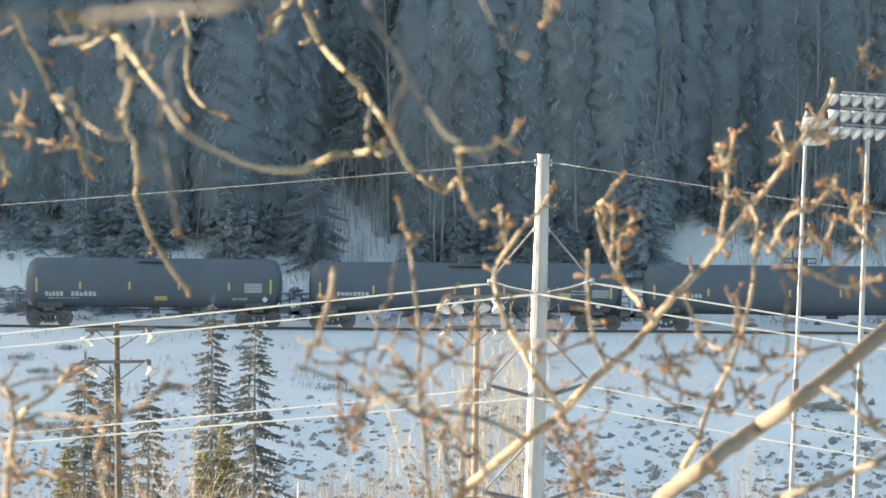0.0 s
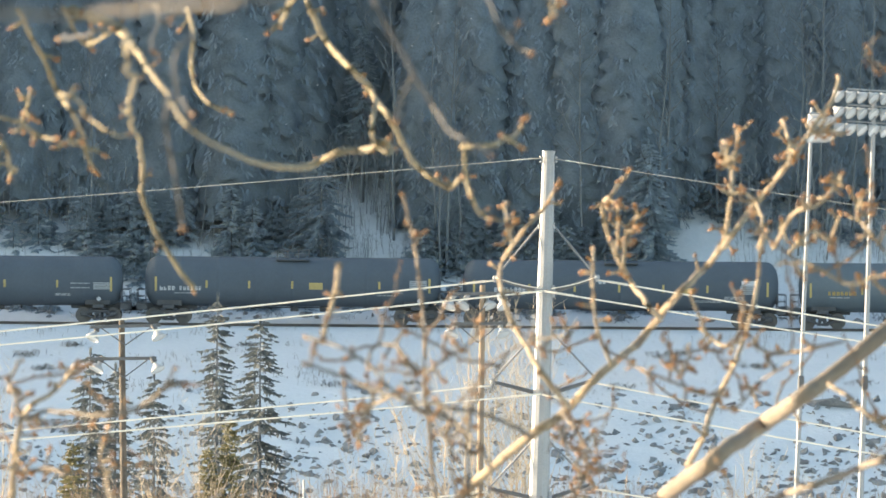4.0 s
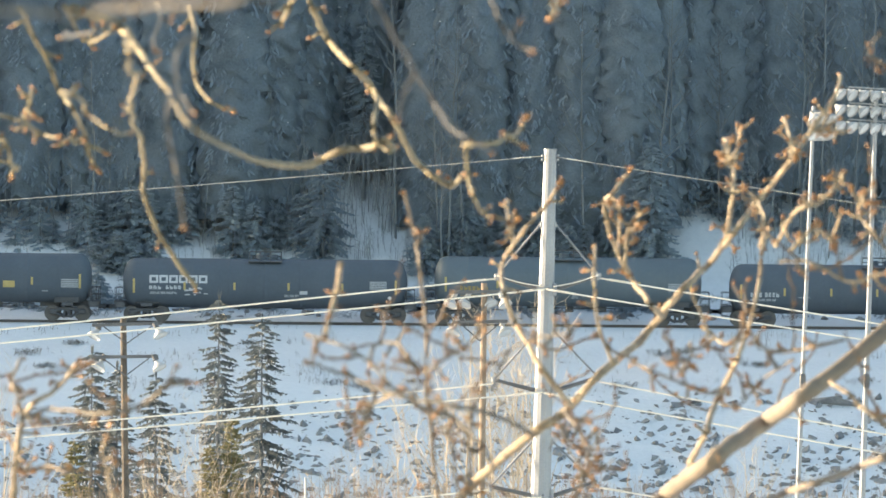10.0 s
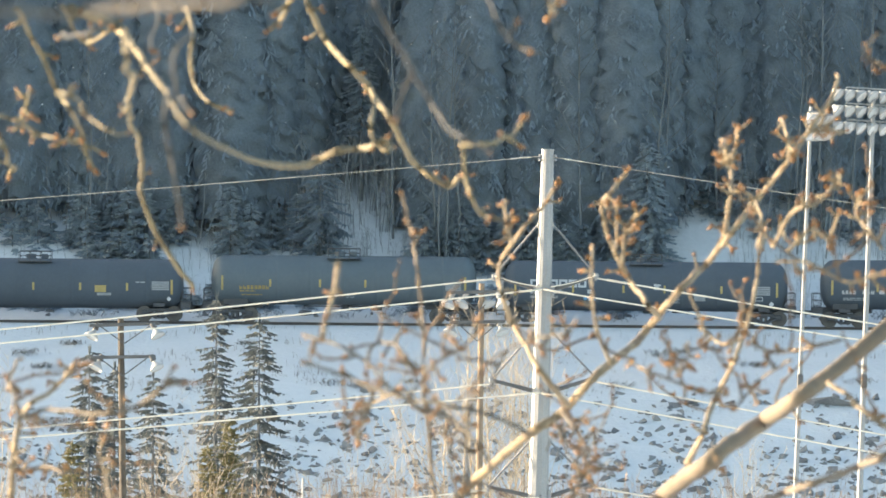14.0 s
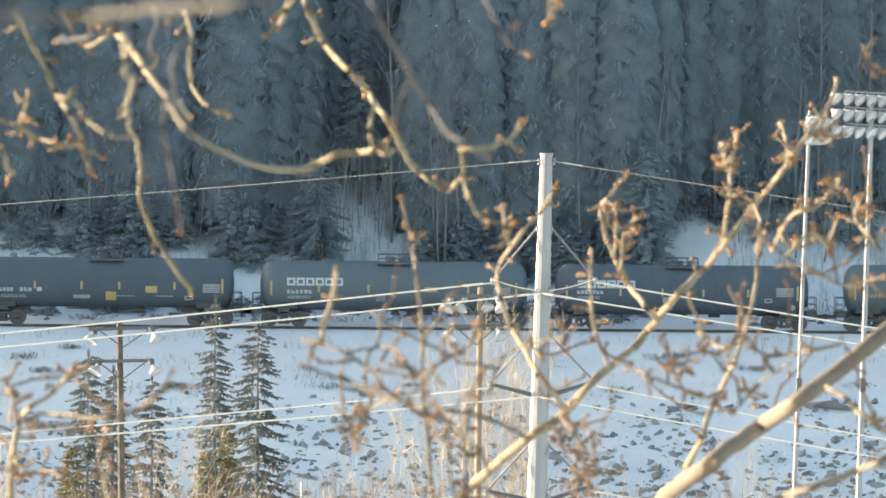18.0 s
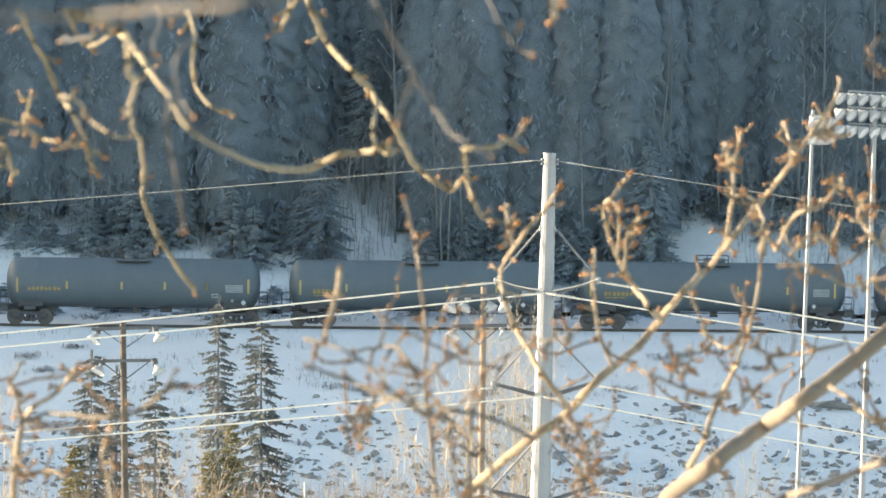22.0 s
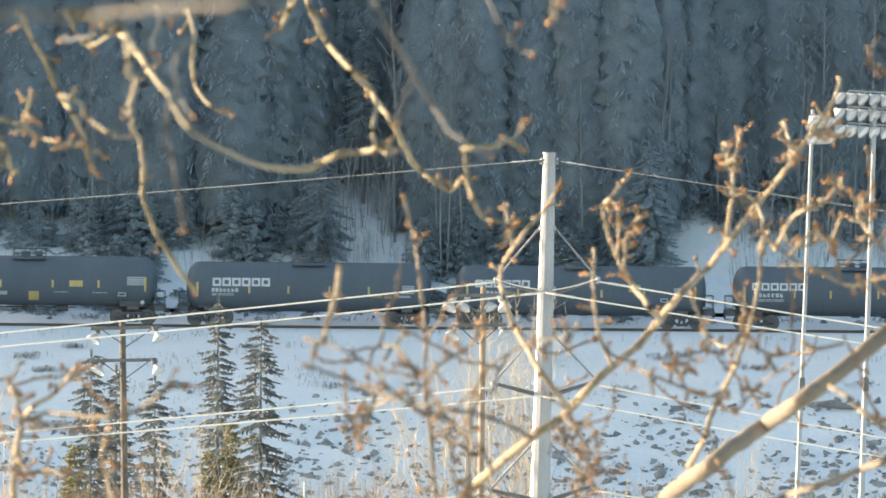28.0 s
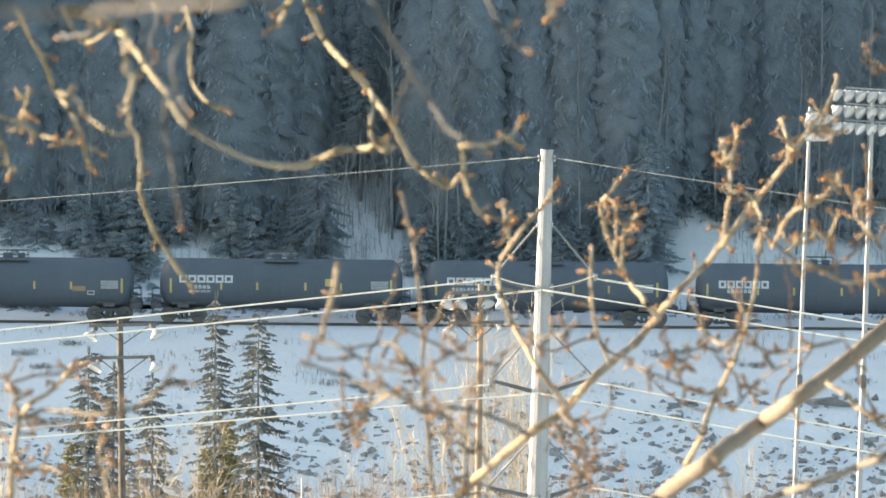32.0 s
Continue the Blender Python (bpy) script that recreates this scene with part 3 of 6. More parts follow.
tank_car(274.15, 14.44, 3.97, SLATE, "general", (-4.47, -1.44, 1.50, 4.45,), (
    ("yellow_text", -5.58, 2.11, 1.74, 0.27),
    ("yellow_line", -5.88, 1.87, 1.01, 0.10),
    ("panel", 6.48, 2.22, 1.04, 0.47),
    ("diamond", 6.05, 1.41, 0.34, 0.30),))
tank_car(291.47, 14.53, 4.01, SLATE, "general", (-4.43, -1.48, 1.50, 4.45,), (
    ("yellow_text", -5.56, 2.13, 1.78, 0.23),
    ("yellow_line", -5.77, 1.90, 1.27, 0.10),
    ("panel", 6.46, 2.27, 0.97, 0.47),
    ("diamond", 6.04, 1.46, 0.27, 0.30),
    ("white_line", 0.26, 1.67, 0.23, 0.27),))
tank_car(308.70, 13.80, 3.90, BLACK, "general", (-4.17, -1.43, 1.20, 4.05,), (
    ("white_text", -6.08, 2.14, 0.74, 0.27),
    ("white_text", -5.10, 2.15, 1.04, 0.27),
    ("white_line", -5.57, 1.80, 1.68, 0.20),
    ("grey_plate", -1.80, 1.71, 0.94, 0.23),
    ("white_line", 1.73, 1.79, 1.01, 0.10),
    ("yellow_plate", 3.44, 2.23, 0.70, 0.44),
    ("panel", 6.29, 2.27, 1.01, 0.50),
    ("diamond", 6.71, 1.35, 0.30, 0.27),))
tank_car(325.90, 13.86, 4.04, BLACK, "general", (-4.06, -1.68, 1.42, 4.15,), (
    ("white_text", -6.03, 2.49, 0.80, 0.23),
    ("white_text", -5.07, 2.49, 0.77, 0.23),
    ("white_line", -5.66, 2.15, 1.54, 0.18),
    ("white_plate", -4.35, 2.50, 0.30, 0.23),
    ("grey_plate", -1.79, 1.85, 1.01, 0.22),
    ("square", 0.29, 1.70, 0.60, 0.54),
    ("white_line", 1.92, 1.93, 0.87, 0.08),
    ("yellow_plate", 2.81, 2.44, 0.80, 0.37),
    ("white_line", 4.23, 1.90, 0.91, 0.10),
    ("white_box", 5.54, 1.81, 0.47, 0.23),
    ("panel", 6.36, 2.61, 1.04, 0.54),
    ("diamond", 6.75, 1.34, 0.30, 0.30),))
tank_car(342.55, 13.23, 3.79, BLACK, "general", (-3.53, -1.20, 1.25, 3.58,), (
    ("logo", -3.97, 2.61, 3.49, 0.50),
    ("white_text", -4.94, 2.14, 1.64, 0.23),
    ("white_line", -5.10, 1.87, 1.34, 0.17),
    ("rust_plate", 4.02, 1.85, 0.74, 0.23),
    ("rust_plate", 4.72, 1.79, 0.44, 0.23),
    ("panel", 5.93, 2.23, 0.74, 0.50),
    ("grey_plate", 5.67, 1.81, 0.77, 0.13),))
tank_car(358.77, 13.56, 3.72, BLACK, "general", (-3.76, -1.62, 1.21, 3.75,), (
    ("logo", -4.65, 2.64, 3.32, 0.45),
    ("white_text", -5.14, 2.11, 1.48, 0.23),
    ("white_line", -5.19, 1.81, 1.44, 0.17),
    ("yellow_plate", 3.18, 2.42, 0.70, 0.44),
    ("panel", 6.03, 2.21, 1.04, 0.54),
    ("white_box", 4.94, 1.73, 0.44, 0.23),))
tank_car(375.07, 13.16, 3.78, BLACK, "general", (-3.60, -1.45, 1.38, 3.56,), (
    ("logo", -4.48, 2.60, 3.29, 0.45),
    ("white_text", -4.97, 2.09, 1.48, 0.23),
    ("white_line", -4.97, 1.79, 1.48, 0.17),
    ("panel", 5.84, 2.22, 1.04, 0.50),
    ("rust_plate", 4.03, 1.97, 0.80, 0.30),
    ("white_box", 4.74, 1.73, 0.44, 0.25),))
tank_car(391.12, 13.11, 3.82, BLACK, "general", (-3.55, -1.41, 1.46, 3.57,), (
    ("logo", -4.43, 2.61, 3.25, 0.45),
    ("white_text", -4.64, 2.14, 1.01, 0.22),
    ("white_line", -4.81, 1.87, 1.34, 0.15),
    ("yellow_plate", 2.85, 2.44, 0.44, 0.44),
    ("panel", 5.87, 2.30, 1.04, 0.50),))
tank_car(406.94, 13.16, 3.80, BLACK, "general", (-3.48, -1.34, 1.57, 3.69,), (
    ("logo", -4.30, 2.59, 3.28, 0.46),
    ("white_text", -4.83, 2.10, 1.60, 0.23),
    ("panel", 5.83, 2.25, 1.03, 0.50),))
tank_car(423.05, 13.10, 3.78, BLACK, "general", (-3.54, -1.40, 1.44, 3.63,), (
    ("logo", -4.36, 2.55, 3.03, 0.46),
    ("white_text", -4.63, 2.15, 1.50, 0.23),
    ("panel", 5.80, 2.25, 1.03, 0.50),))


# ---- conifers ----
def spruce_data(rng, h, r, gap=0.42, boughs=7, fine=5, bare=0.06, droop=0.45, small=1.0, wild=0.35, taper=0.78):
    """Crown of drooping boughs, each a spine with side sprays of needles."""
    verts, faces = [], []
    def blade(p, d, side, length, width):
        i = len(verts)
        up = side * width
        verts.extend((p - d * length * 0.08, p + d * length * 0.45 + up * 0.6, p + d * length, p + d * length * 0.45 - up * 0.6))
        faces.append((i, i + 1, i + 2, i + 3))

    z = h * bare
    while z < h * 0.985:
        k = 1 - z / h
        rad = r * (k ** taper) * rng.uniform(0.75, 1.12) + 0.08
        n = max(3, int(boughs * (0.55 + 0.45 * k)))
        a0 = rng.uniform(0, 6.28)
        for j in range(n):
            if rng.random() < 0.1 + wild * 0.25:
                continue
            a = a0 + 6.283 * j / n + rng.uniform(-0.3, 0.3)
            out = Vector((math.cos(a), math.sin(a), 0))
            side = Vector((-math.sin(a), math.cos(a), 0))
            length = rad * rng.uniform(0.9 - wild, 1.15)
            sag = droop * rng.uniform(1 - wild, 1 + wild)
            zz = z + rng.uniform(-gap, gap) * (0.4 + wild)
            for s in range(fine):
                t = (s + 0.6) / fine
                dip = -sag * length * (t - 0.35 * t * t) + 0.12 * length * max(0, t - 0.7)
                p = out * length * t + Vector((0, 0, zz + dip))
                size = (0.16 + 0.30 * length * (1 - t * 0.65)) * small
                for sgn in (-1, 1):
                    d = (out * 0.8 + side * sgn * rng.uniform(0.4, 1.1) + Vector((0, 0, rng.uniform(-0.65, 0.1)))).normalized()
                    tilt = (d.cross(Vector((0, 0, 1))) + Vector((0, 0, rng.uniform(-0.9, 0.9)))).normalized()
                    blade(p, d, tilt, size * rng.uniform(0.7, 1.2), size * rng.uniform(0.28, 0.42))
                hang = Vector((rng.uniform(-0.3, 0.3), rng.uniform(-0.3, 0.3), -1)).normalized()
                blade(p, hang, side, size * 0.7, size * 0.35)
            blade(out * length * 0.9 + Vector((0, 0, zz - sag * length * 0.55)), (out + Vector((0, 0, -0.1))).normalized(), side, 0.2 + length * 0.2, 0.12 + length * 0.06)
        z += gap * rng.uniform(0.75, 1.25) * (0.55 + 0.6 * k)
    for j in range(4):
        a = j * 1.57
        blade(Vector((0, 0, h * 0.965)), Vector((math.cos(a) * 0.2, math.sin(a) * 0.2, 1)).normalized(), Vector((-math.sin(a), math.cos(a), 0)), h * 0.04, 0.1)
    return verts, faces


def dense_data(rng, h, r, foot=1.0, per_metre=14, sprays=9, size=1.0, fineness=1.0):
    """A dense crown of the closed wood: a lumpy mass of inner twigs under overlapping boughs of needle sprays."""
    verts, faces = [], []
    shift = Vector((rng.uniform(0, 50), rng.uniform(0, 50), 0))
    point = min(9.0, h * 0.85)

    def wide(z, a):
        k = min(1.0, max(0.0, (h - z) / point)) ** 0.75
        lump = noise.noise(Vector((math.cos(a) * 1.5, math.sin(a) * 1.5, z * 0.35)) + shift)
        return r * k * (1 + 0.2 * lump) + 0.04

    sides, rows = int(20 * fineness), max(8, int(h / 0.55 * fineness))
    for i in range(rows + 1):
        z = foot + (h * 0.99 - foot) * i / rows
        for q in range(sides):
            a = 6.2832 * (q + 0.5 * (i % 2)) / sides
            proud = (i + q * 7 // 5) % 2
            w = 0.9 * wide(z, a) * rng.uniform(0.9, 1.06) * (1.08 if proud else 0.88)
            verts.append(Vector((math.cos(a) * w, math.sin(a) * w, z + rng.uniform(-0.15, 0.15) - 0.22 * proud)))
    for i in range(rows):
        for q in range(sides):
            j = (q + 1) % sides
            faces.append((i * sides + q, i * sides + j, (i + 1) * sides + j, (i + 1) * sides + q))
    faces.append(tuple(reversed(range(sides))))
    for _ in range(int(h * per_metre)):
        z = foot + (h - foot) * 0.99 * rng.random() ** 1.3
        a = rng.uniform(0, 6.2832)
        out, side = Vector((math.cos(a), math.sin(a), 0)), Vector((-math.sin(a), math.cos(a), 0))
        w = wide(z, a)
        long = (0.25 + 0.20 * w) * rng.uniform(0.6, 1.4) * size
        p0 = out * w * 0.84 + Vector((0, 0, z))
        sag = rng.uniform(0.7, 1.5)
        for s in range(sprays):
            t = (s + rng.random()) / sprays
            p = p0 + out * long * t * 0.8 + Vector((0, 0, -sag * long * t)) + side * long * 0.55 * (1.1 - t) * rng.uniform(-1, 1)
            d = (out * rng.uniform(0.15, 0.6) + side * rng.uniform(-0.6, 0.6) + Vector((0, 0, -rng.uniform(0.5, 1.0)))).normalized()
            ln, sd = long * rng.uniform(0.35, 0.7), d.cross(out + Vector((0, 0, rng.uniform(0.0, 0.5)))).normalized()
            i = len(verts)
            verts.extend((p, p + d * ln * 0.45 + sd * ln * 0.13, p + d * ln, p + d * ln * 0.45 - sd * ln * 0.13))
            faces.append((i, i + 1, i + 2, i + 3))
    return verts, faces


def feather_data(rng, h, r, gap=0.42, boughs=6, taper=0.75, bare=0.05, droop=0.32, dense=1.0):
    """An open crown: single boughs that sag and lift at the tip, each a thin stem hung with needle sprays."""
    verts, faces = [], []

    def blade(p, d, side, length, width):
        i = len(verts)
        verts.extend((p - d * length * 0.05, p + d * length * 0.4 + side * width, p + d * length, p + d * length * 0.4 - side * width))
        faces.append((i, i + 1, i + 2, i + 3))

    z = h * bare
    while z < h * 0.975:
        k = 1 - z / h
        rad = r * k ** taper + 0.12
        n = max(4, round(boughs * (0.6 + 0.4 * k)))
        a0 = rng.uniform(0, 6.28)
        for j in range(n):
            if rng.random() < 0.14:
                continue
            a = a0 + 6.2832 * j / n + rng.uniform(-0.4, 0.4)
            out = Vector((math.cos(a), math.sin(a), 0))
            side = Vector((-math.sin(a), math.cos(a), 0))
            length = rad * rng.uniform(0.55, 1.2)
            sag = droop * rng.uniform(0.6, 1.5)
            z0 = z + rng.uniform(-0.5, 0.5) * gap

            def spine(t):
                return out * length * t + side * length * 0.08 * math.sin(3 * t) + Vector((0, 0, z0 + 0.10 * length * t - sag * length * 1.5 * t * t * (1.35 - 0.75 * t)))

            v, f = tube_data([spine(t) for t in (0, 0.35, 0.7, 1)], [0.012 + 0.008 * length, 0.010 + 0.004 * length, 0.010, 0.005], 3, len(verts))
            verts.extend(v)
            faces.extend(f)
            steps = max(5, int(length * 6.5 * dense))
            for s in range(steps):
                t = 0.16 + 0.84 * (s + rng.random()) / steps
                p = spine(t)
                ahead = (spine(min(1, t + 0.05)) - spine(t - 0.05)).normalized()
                size = (0.17 + 0.16 * length * (1.1 - t)) * rng.uniform(0.7, 1.25)
                for sgn in (-1, 1):
                    d = (ahead * 0.75 + side * sgn * rng.uniform(0.5, 1.0) + Vector((0, 0, rng.uniform(-0.5, 0.05)))).normalized()
                    blade(p, d, (ahead.cross(d) + Vector((0, 0, rng.uniform(-0.6, 0.6)))).normalized(), size * 1.2, size * 0.22)
                hang = (Vector((0, 0, -1)) + ahead * rng.uniform(-0.1, 0.5) + side * rng.uniform(-0.35, 0.35)).normalized()
                blade(p, hang, ahead, size * rng.uniform(0.5, 1.0), size * 0.2)
            blade(spine(0.97), (ahead + Vector((0, 0, 0.25))).normalized(), side, 0.24, 0.05)
        z += gap * rng.uniform(0.75, 1.25) * (0.5 + 0.6 * k)
    for j in range(5):
        a = j * 1.257
        blade(Vector((0, 0, h * 0.955)), Vector((math.cos(a) * 0.16, math.sin(a) * 0.16, 1)).normalized(), Vector((-math.sin(a), math.cos(a), 0)), h * 0.045, 0.05)
    return verts, faces


def spruce(rng, x, y, h, r, mat, label, group, z=None, crown=spruce_data, name="spruce_tree", **more):
    base = ground_z(x, y) - 0.2 if z is None else z
    tree = thing(name, pose(x, y, base, 0, 0, rng.uniform(0, 360)), label, "tree" if name == "spruce_tree" else "bush", group)
    v, f = tube_data([(0, 0, 0), (0.02, 0, h * 0.4), (0, 0.01, h * 0.97)], [0.011 * h + 0.03, 0.007 * h + 0.02, 0.012], 7)
    link("trunk", v, f, BARK, tree)
    v, f = crown(rng, h, r, **more)
    link("crown", v, f, mat, tree, smooth=crown is dense_data)
    if crown is dense_data:
        bm = bmesh.new()
        for _ in range(10):
            a, z = rng.uniform(0, 6.2832), rng.uniform(0.15, 0.8) * h
            w = r * min(1.0, (h - z) / min(9.0, h * 0.85)) ** 0.75 * 1.06
            m = pose(math.cos(a) * w, math.sin(a) * w, z, rng.uniform(-30, 30), rng.uniform(-30, 30), 0) @ Matrix.Diagonal((rng.uniform(0.04, 0.11), 0.06, 0.035, 1))
            bmesh.ops.create_icosphere(bm, subdivisions=1, radius=1, matrix=m)
        tagged(part("snow", bm, SNOW, tree, "small clumps of snow caught in the boughs"), kind="stuff")
    return tree


def bare_data(rng, h, lean=0.05, limbs=16, r0=None, sides=5, start=0.3, up=0.9, spread=0.28):
    """A leafless tree: trunk, limbs and twigs as tapered tubes."""
    trunk, twigs = ([], []), ([], [])

    def grow(store, pts, ra, n=sides):
        v, f = tube_data(pts, ra, n, len(store[0]))
        store[0].extend(v)
        store[1].extend(f)

    r0 = r0 or 0.0045 * h + 0.012
    top = Vector((rng.uniform(-lean, lean) * h, rng.uniform(-lean, lean) * h, h))
    mids = [top * t + Vector((rng.uniform(-1, 1), rng.uniform(-1, 1), 0)) * 0.012 * h for t in (0.25, 0.5, 0.75)]
    line = [Vector((0, 0, 0)), *mids, top]
    grow(trunk, line, [r0, r0 * 0.82, r0 * 0.6, r0 * 0.36, r0 * 0.1], 6)
    for i in range(limbs):
        t = start + (0.97 - start) * (i + rng.random()) / limbs
        k = min(3, int(t * 4))
        p = line[k].lerp(line[k + 1], t * 4 - k)
        a = rng.uniform(0, 6.28)
        out = Vector((math.cos(a), math.sin(a), 0))
        ln = h * spread * (1.15 - t) * rng.uniform(0.6, 1.2) + 0.2
        q = p + out * ln * 0.45 + Vector((0, 0, ln * up * 0.5))
        e = q + out * ln * 0.35 + Vector((rng.uniform(-0.2, 0.2) * ln, 0, ln * up * 0.75))
        rr = r0 * (1.05 - t) * 0.45 + 0.006
        grow(twigs, [p, q, e], [rr, rr * 0.65, 0.005], 4)
        for b in range(5):
            s = rng.uniform(0.2, 1)
            o = p.lerp(q, s) if rng.random() < 0.4 else q.lerp(e, s)
            d = Vector((rng.uniform(-1, 1), rng.uniform(-1, 1), rng.uniform(0.2, 1.3))).normalized()
            m = o + d * ln * rng.uniform(0.12, 0.3)
            grow(twigs, [o, m, m + (d + Vector((0, 0, 0.3))) * ln * 0.14], [rr * 0.42 + 0.004, rr * 0.28 + 0.003, 0.003], 3)
    return trunk, twigs


def bare_tree(rng, name, x, y, h, mat, label, group, z=None, **more):
    base = ground_z(x, y) - 0.15 if z is None else z
    tree = thing(name, pose(x, y, base), label, "tree", group)
    trunk, twigs = bare_data(rng, h, **more)
    link("trunk", *trunk, mat, tree)
    link("crown", *twigs, mat, tree)
    return tree


def make_forest():
    rng = random.Random(4)
    kinds = []
    for h, r in ((24, 2.2), (26, 2.5), (21, 2.0), (28, 2.6), (19, 1.9), (23, 2.3)):
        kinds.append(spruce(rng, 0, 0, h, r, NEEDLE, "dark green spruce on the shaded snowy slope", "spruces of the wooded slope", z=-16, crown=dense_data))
    bares = [bare_tree(rng, "aspen_tree", 0, 0, h, PALEBARK, "leafless pale-barked aspen on the snowy slope", "aspens of the wooded slope", z=-16, limbs=n)
             for h, n in ((13, 16), (16, 20), (10, 14), (18, 22))]
    spots = []

    def free(x, y, d):
        return all((x - a) ** 2 + (y - b) ** 2 > d * d for a, b in spots)

    def open_ground(x, y):
        right = x >= 12.6 and y < 624.4 + 0.5 * noise.noise(Vector((x * 0.3, 2, 2)))
        glade = -7.4 < x < -1.2 and y < 624.8
        return right or glade or (x < -8 and y < 619.5)

    used, deep = set(), []
    placed = 0
    for _ in range(6000):
        if placed >= 150:
            break
        y = 617.3 + 36 * rng.random() ** 1.15
        x = rng.uniform(-31, 31) * (y / 620)
        if open_ground(x, y) or not free(x, y, 2.0):
            continue
        spots.append((x, y))
        k = rng.randrange(len(kinds))
        m = pose(x, y, ground_z(x, y) - 0.3, rng.uniform(-2, 2), rng.uniform(-2, 2), rng.uniform(0, 360))
        placed += 1
        if y > 648:
            deep.append((rng.randrange(3), m))
        elif k not in used:
            used.add(k)
            kinds[k].matrix_basis = m
        else:
            copy_thing(kinds[k], m)
    # the wood further up the slope
    for _ in range(110):
        x, y = rng.uniform(-40, 40), rng.uniform(654, 700)
        deep.append((rng.randrange(3), pose(x, y, ground_z(x, y) - 0.3, 0, 0, rng.uniform(0, 360))))
    plain = [dense_data(rng, h, r, per_metre=4, sprays=4, size=1.4, fineness=0.5) for h, r in ((23, 2.5), (26, 2.7), (21, 2.4))]
    verts, faces = [], []
    for k, m in deep:
        v, f = plain[k]
        start = len(verts)
        verts.extend(m @ p for p in v)
        faces.extend(tuple(start + i for i in q) for q in f)
        h = (23, 26, 21)[k]
        v, f = tube_data([m @ Vector((0, 0, 0)), m @ Vector((0, 0, h * 0.95))], [0.2, 0.03], 6, len(verts))
        verts.extend(v)
        faces.extend(f)
    tagged(link("woods", verts, faces, NEEDLE, smooth=True), "dense haze-paled spruce wood higher on the slope", "woods", kind="stuff")
    used = set()
    placed = 0
    for _ in range(3000):
        if placed >= 46:
            break
        y = 615 + 26 * rng.random()
        x = rng.uniform(-29, 29)
        gap = -5.5 < x < -1.1
        if -9.5 < x < -5.5:
            continue
        right = x > 12.5
        if not (gap or right or rng.random() < 0.22) or not free(x, y, 0.5):
            continue
        if 13.6 < x < 18.5 and y < 622:
            continue
        spots.append((x, y))
        k = rng.randrange(len(bares))
        m = pose(x, y, ground_z(x, y) - 0.2, rng.uniform(-4, 4), rng.uniform(-4, 4), rng.uniform(0, 360))
        if k not in used:
            used.add(k)
            bares[k].matrix_basis = m
        else:
            copy_thing(bares[k], m)
        placed += 1
    # a closed second row
    for i in range(33):
        x = -28.5 + 1.78 * i + rng.uniform(-0.25, 0.25)
        y = (625.2 if x > 12.8 else 626.0 if -7.6 < x < -1.2 else 621.2 if x > -1.2 else 622.6) + rng.uniform(-0.4, 0.4)
        copy_thing(kinds[i % 6], pose(x, y, ground_z(x, y) - 0.3, 0, 0, rng.uniform(0, 360)))
    # pale bare aspens standing before the closed wood
    for x, y, h, lean in ((-0.5, 615.4, 15, 0.02), (0.3, 615.0, 17, 0.03), (1.1, 615.2, 16, 0.02), (0.0, 614.8, 12, 0.04), (13.0, 615.4, 16, 0.04), (13.6, 617.0, 18, 0.02), (16.9, 619.5, 12, 0.03),
                          (21.8, 618.2, 19, 0.02), (23.3, 619.0, 20, 0.02), (25.8, 618.4, 19, 0.03), (-21.4, 617.6, 13, 0.04), (8.6, 615.6, 18, 0.04)):
        bare_tree(rng, "aspen_tree", x, y, h, PALEBARK, "leafless pale-barked aspen before the dark spruces", "aspens of the wooded slope", limbs=26, lean=lean, r0=0.03 + 0.004 * h, start=0.35, up=0.7, spread=0.2)
    # front row at the foot of the slope, open towards the bare snow
    group = "spruces of the wooded slope"
    spruce(rng, -7.3, 616.0, 6.9, 2.6, NEEDLE, "young spruce with open boughs at the foot of the slope", group, crown=feather_data, gap=0.42, boughs=8, droop=0.42, dense=0.9, taper=0.62)
    # Added pale spruce, standing in for snow that shows through the wood.
    spruce(rng, -4.9, 621.4, 11.0, 1.6, NEEDLE_HAZE_PALE, "tall pale spruce standing in for snow behind the dark wood", group, crown=feather_data, gap=0.34, boughs=9, droop=0.35, taper=0.5, bare=0.4)
    spruce(rng, 12.5, 615.0, 8.6, 2.6, NEEDLE_HAZE_PALE, "dense spruce with ragged boughs beside an open snow patch", group, crown=feather_data, gap=0.3, boughs=10, droop=0.35)
    spruce(rng, 12.0, 618.4, 14.5, 2.5, NEEDLE, "dense spruce beside an open snow patch", group, crown=dense_data, per_metre=30)
    for x, y, h in ((14.3, 620.2, 3.2), (15.2, 620.8, 2.6), (16.4, 620.2, 3.4), (17.4, 619.2, 2.4), (15.8, 623.4, 2.0), (18.4, 620.0, 4.2), (19.4, 618.4, 1.8), (20.4, 619.6, 2.8), (21.9, 618.8, 2.2), (22.8, 619.8, 3.4), (24.2, 619.4, 3.6), (25.4, 618.2, 1.8), (26.4, 619.3, 2.6)):
        spruce(rng, x, y, h, 0.5 + 0.28 * h, NEEDLE_HAZE_PALE, "small haze-paled spruce above an open snow patch", group, gap=0.24, boughs=8, fine=5, small=0.8)
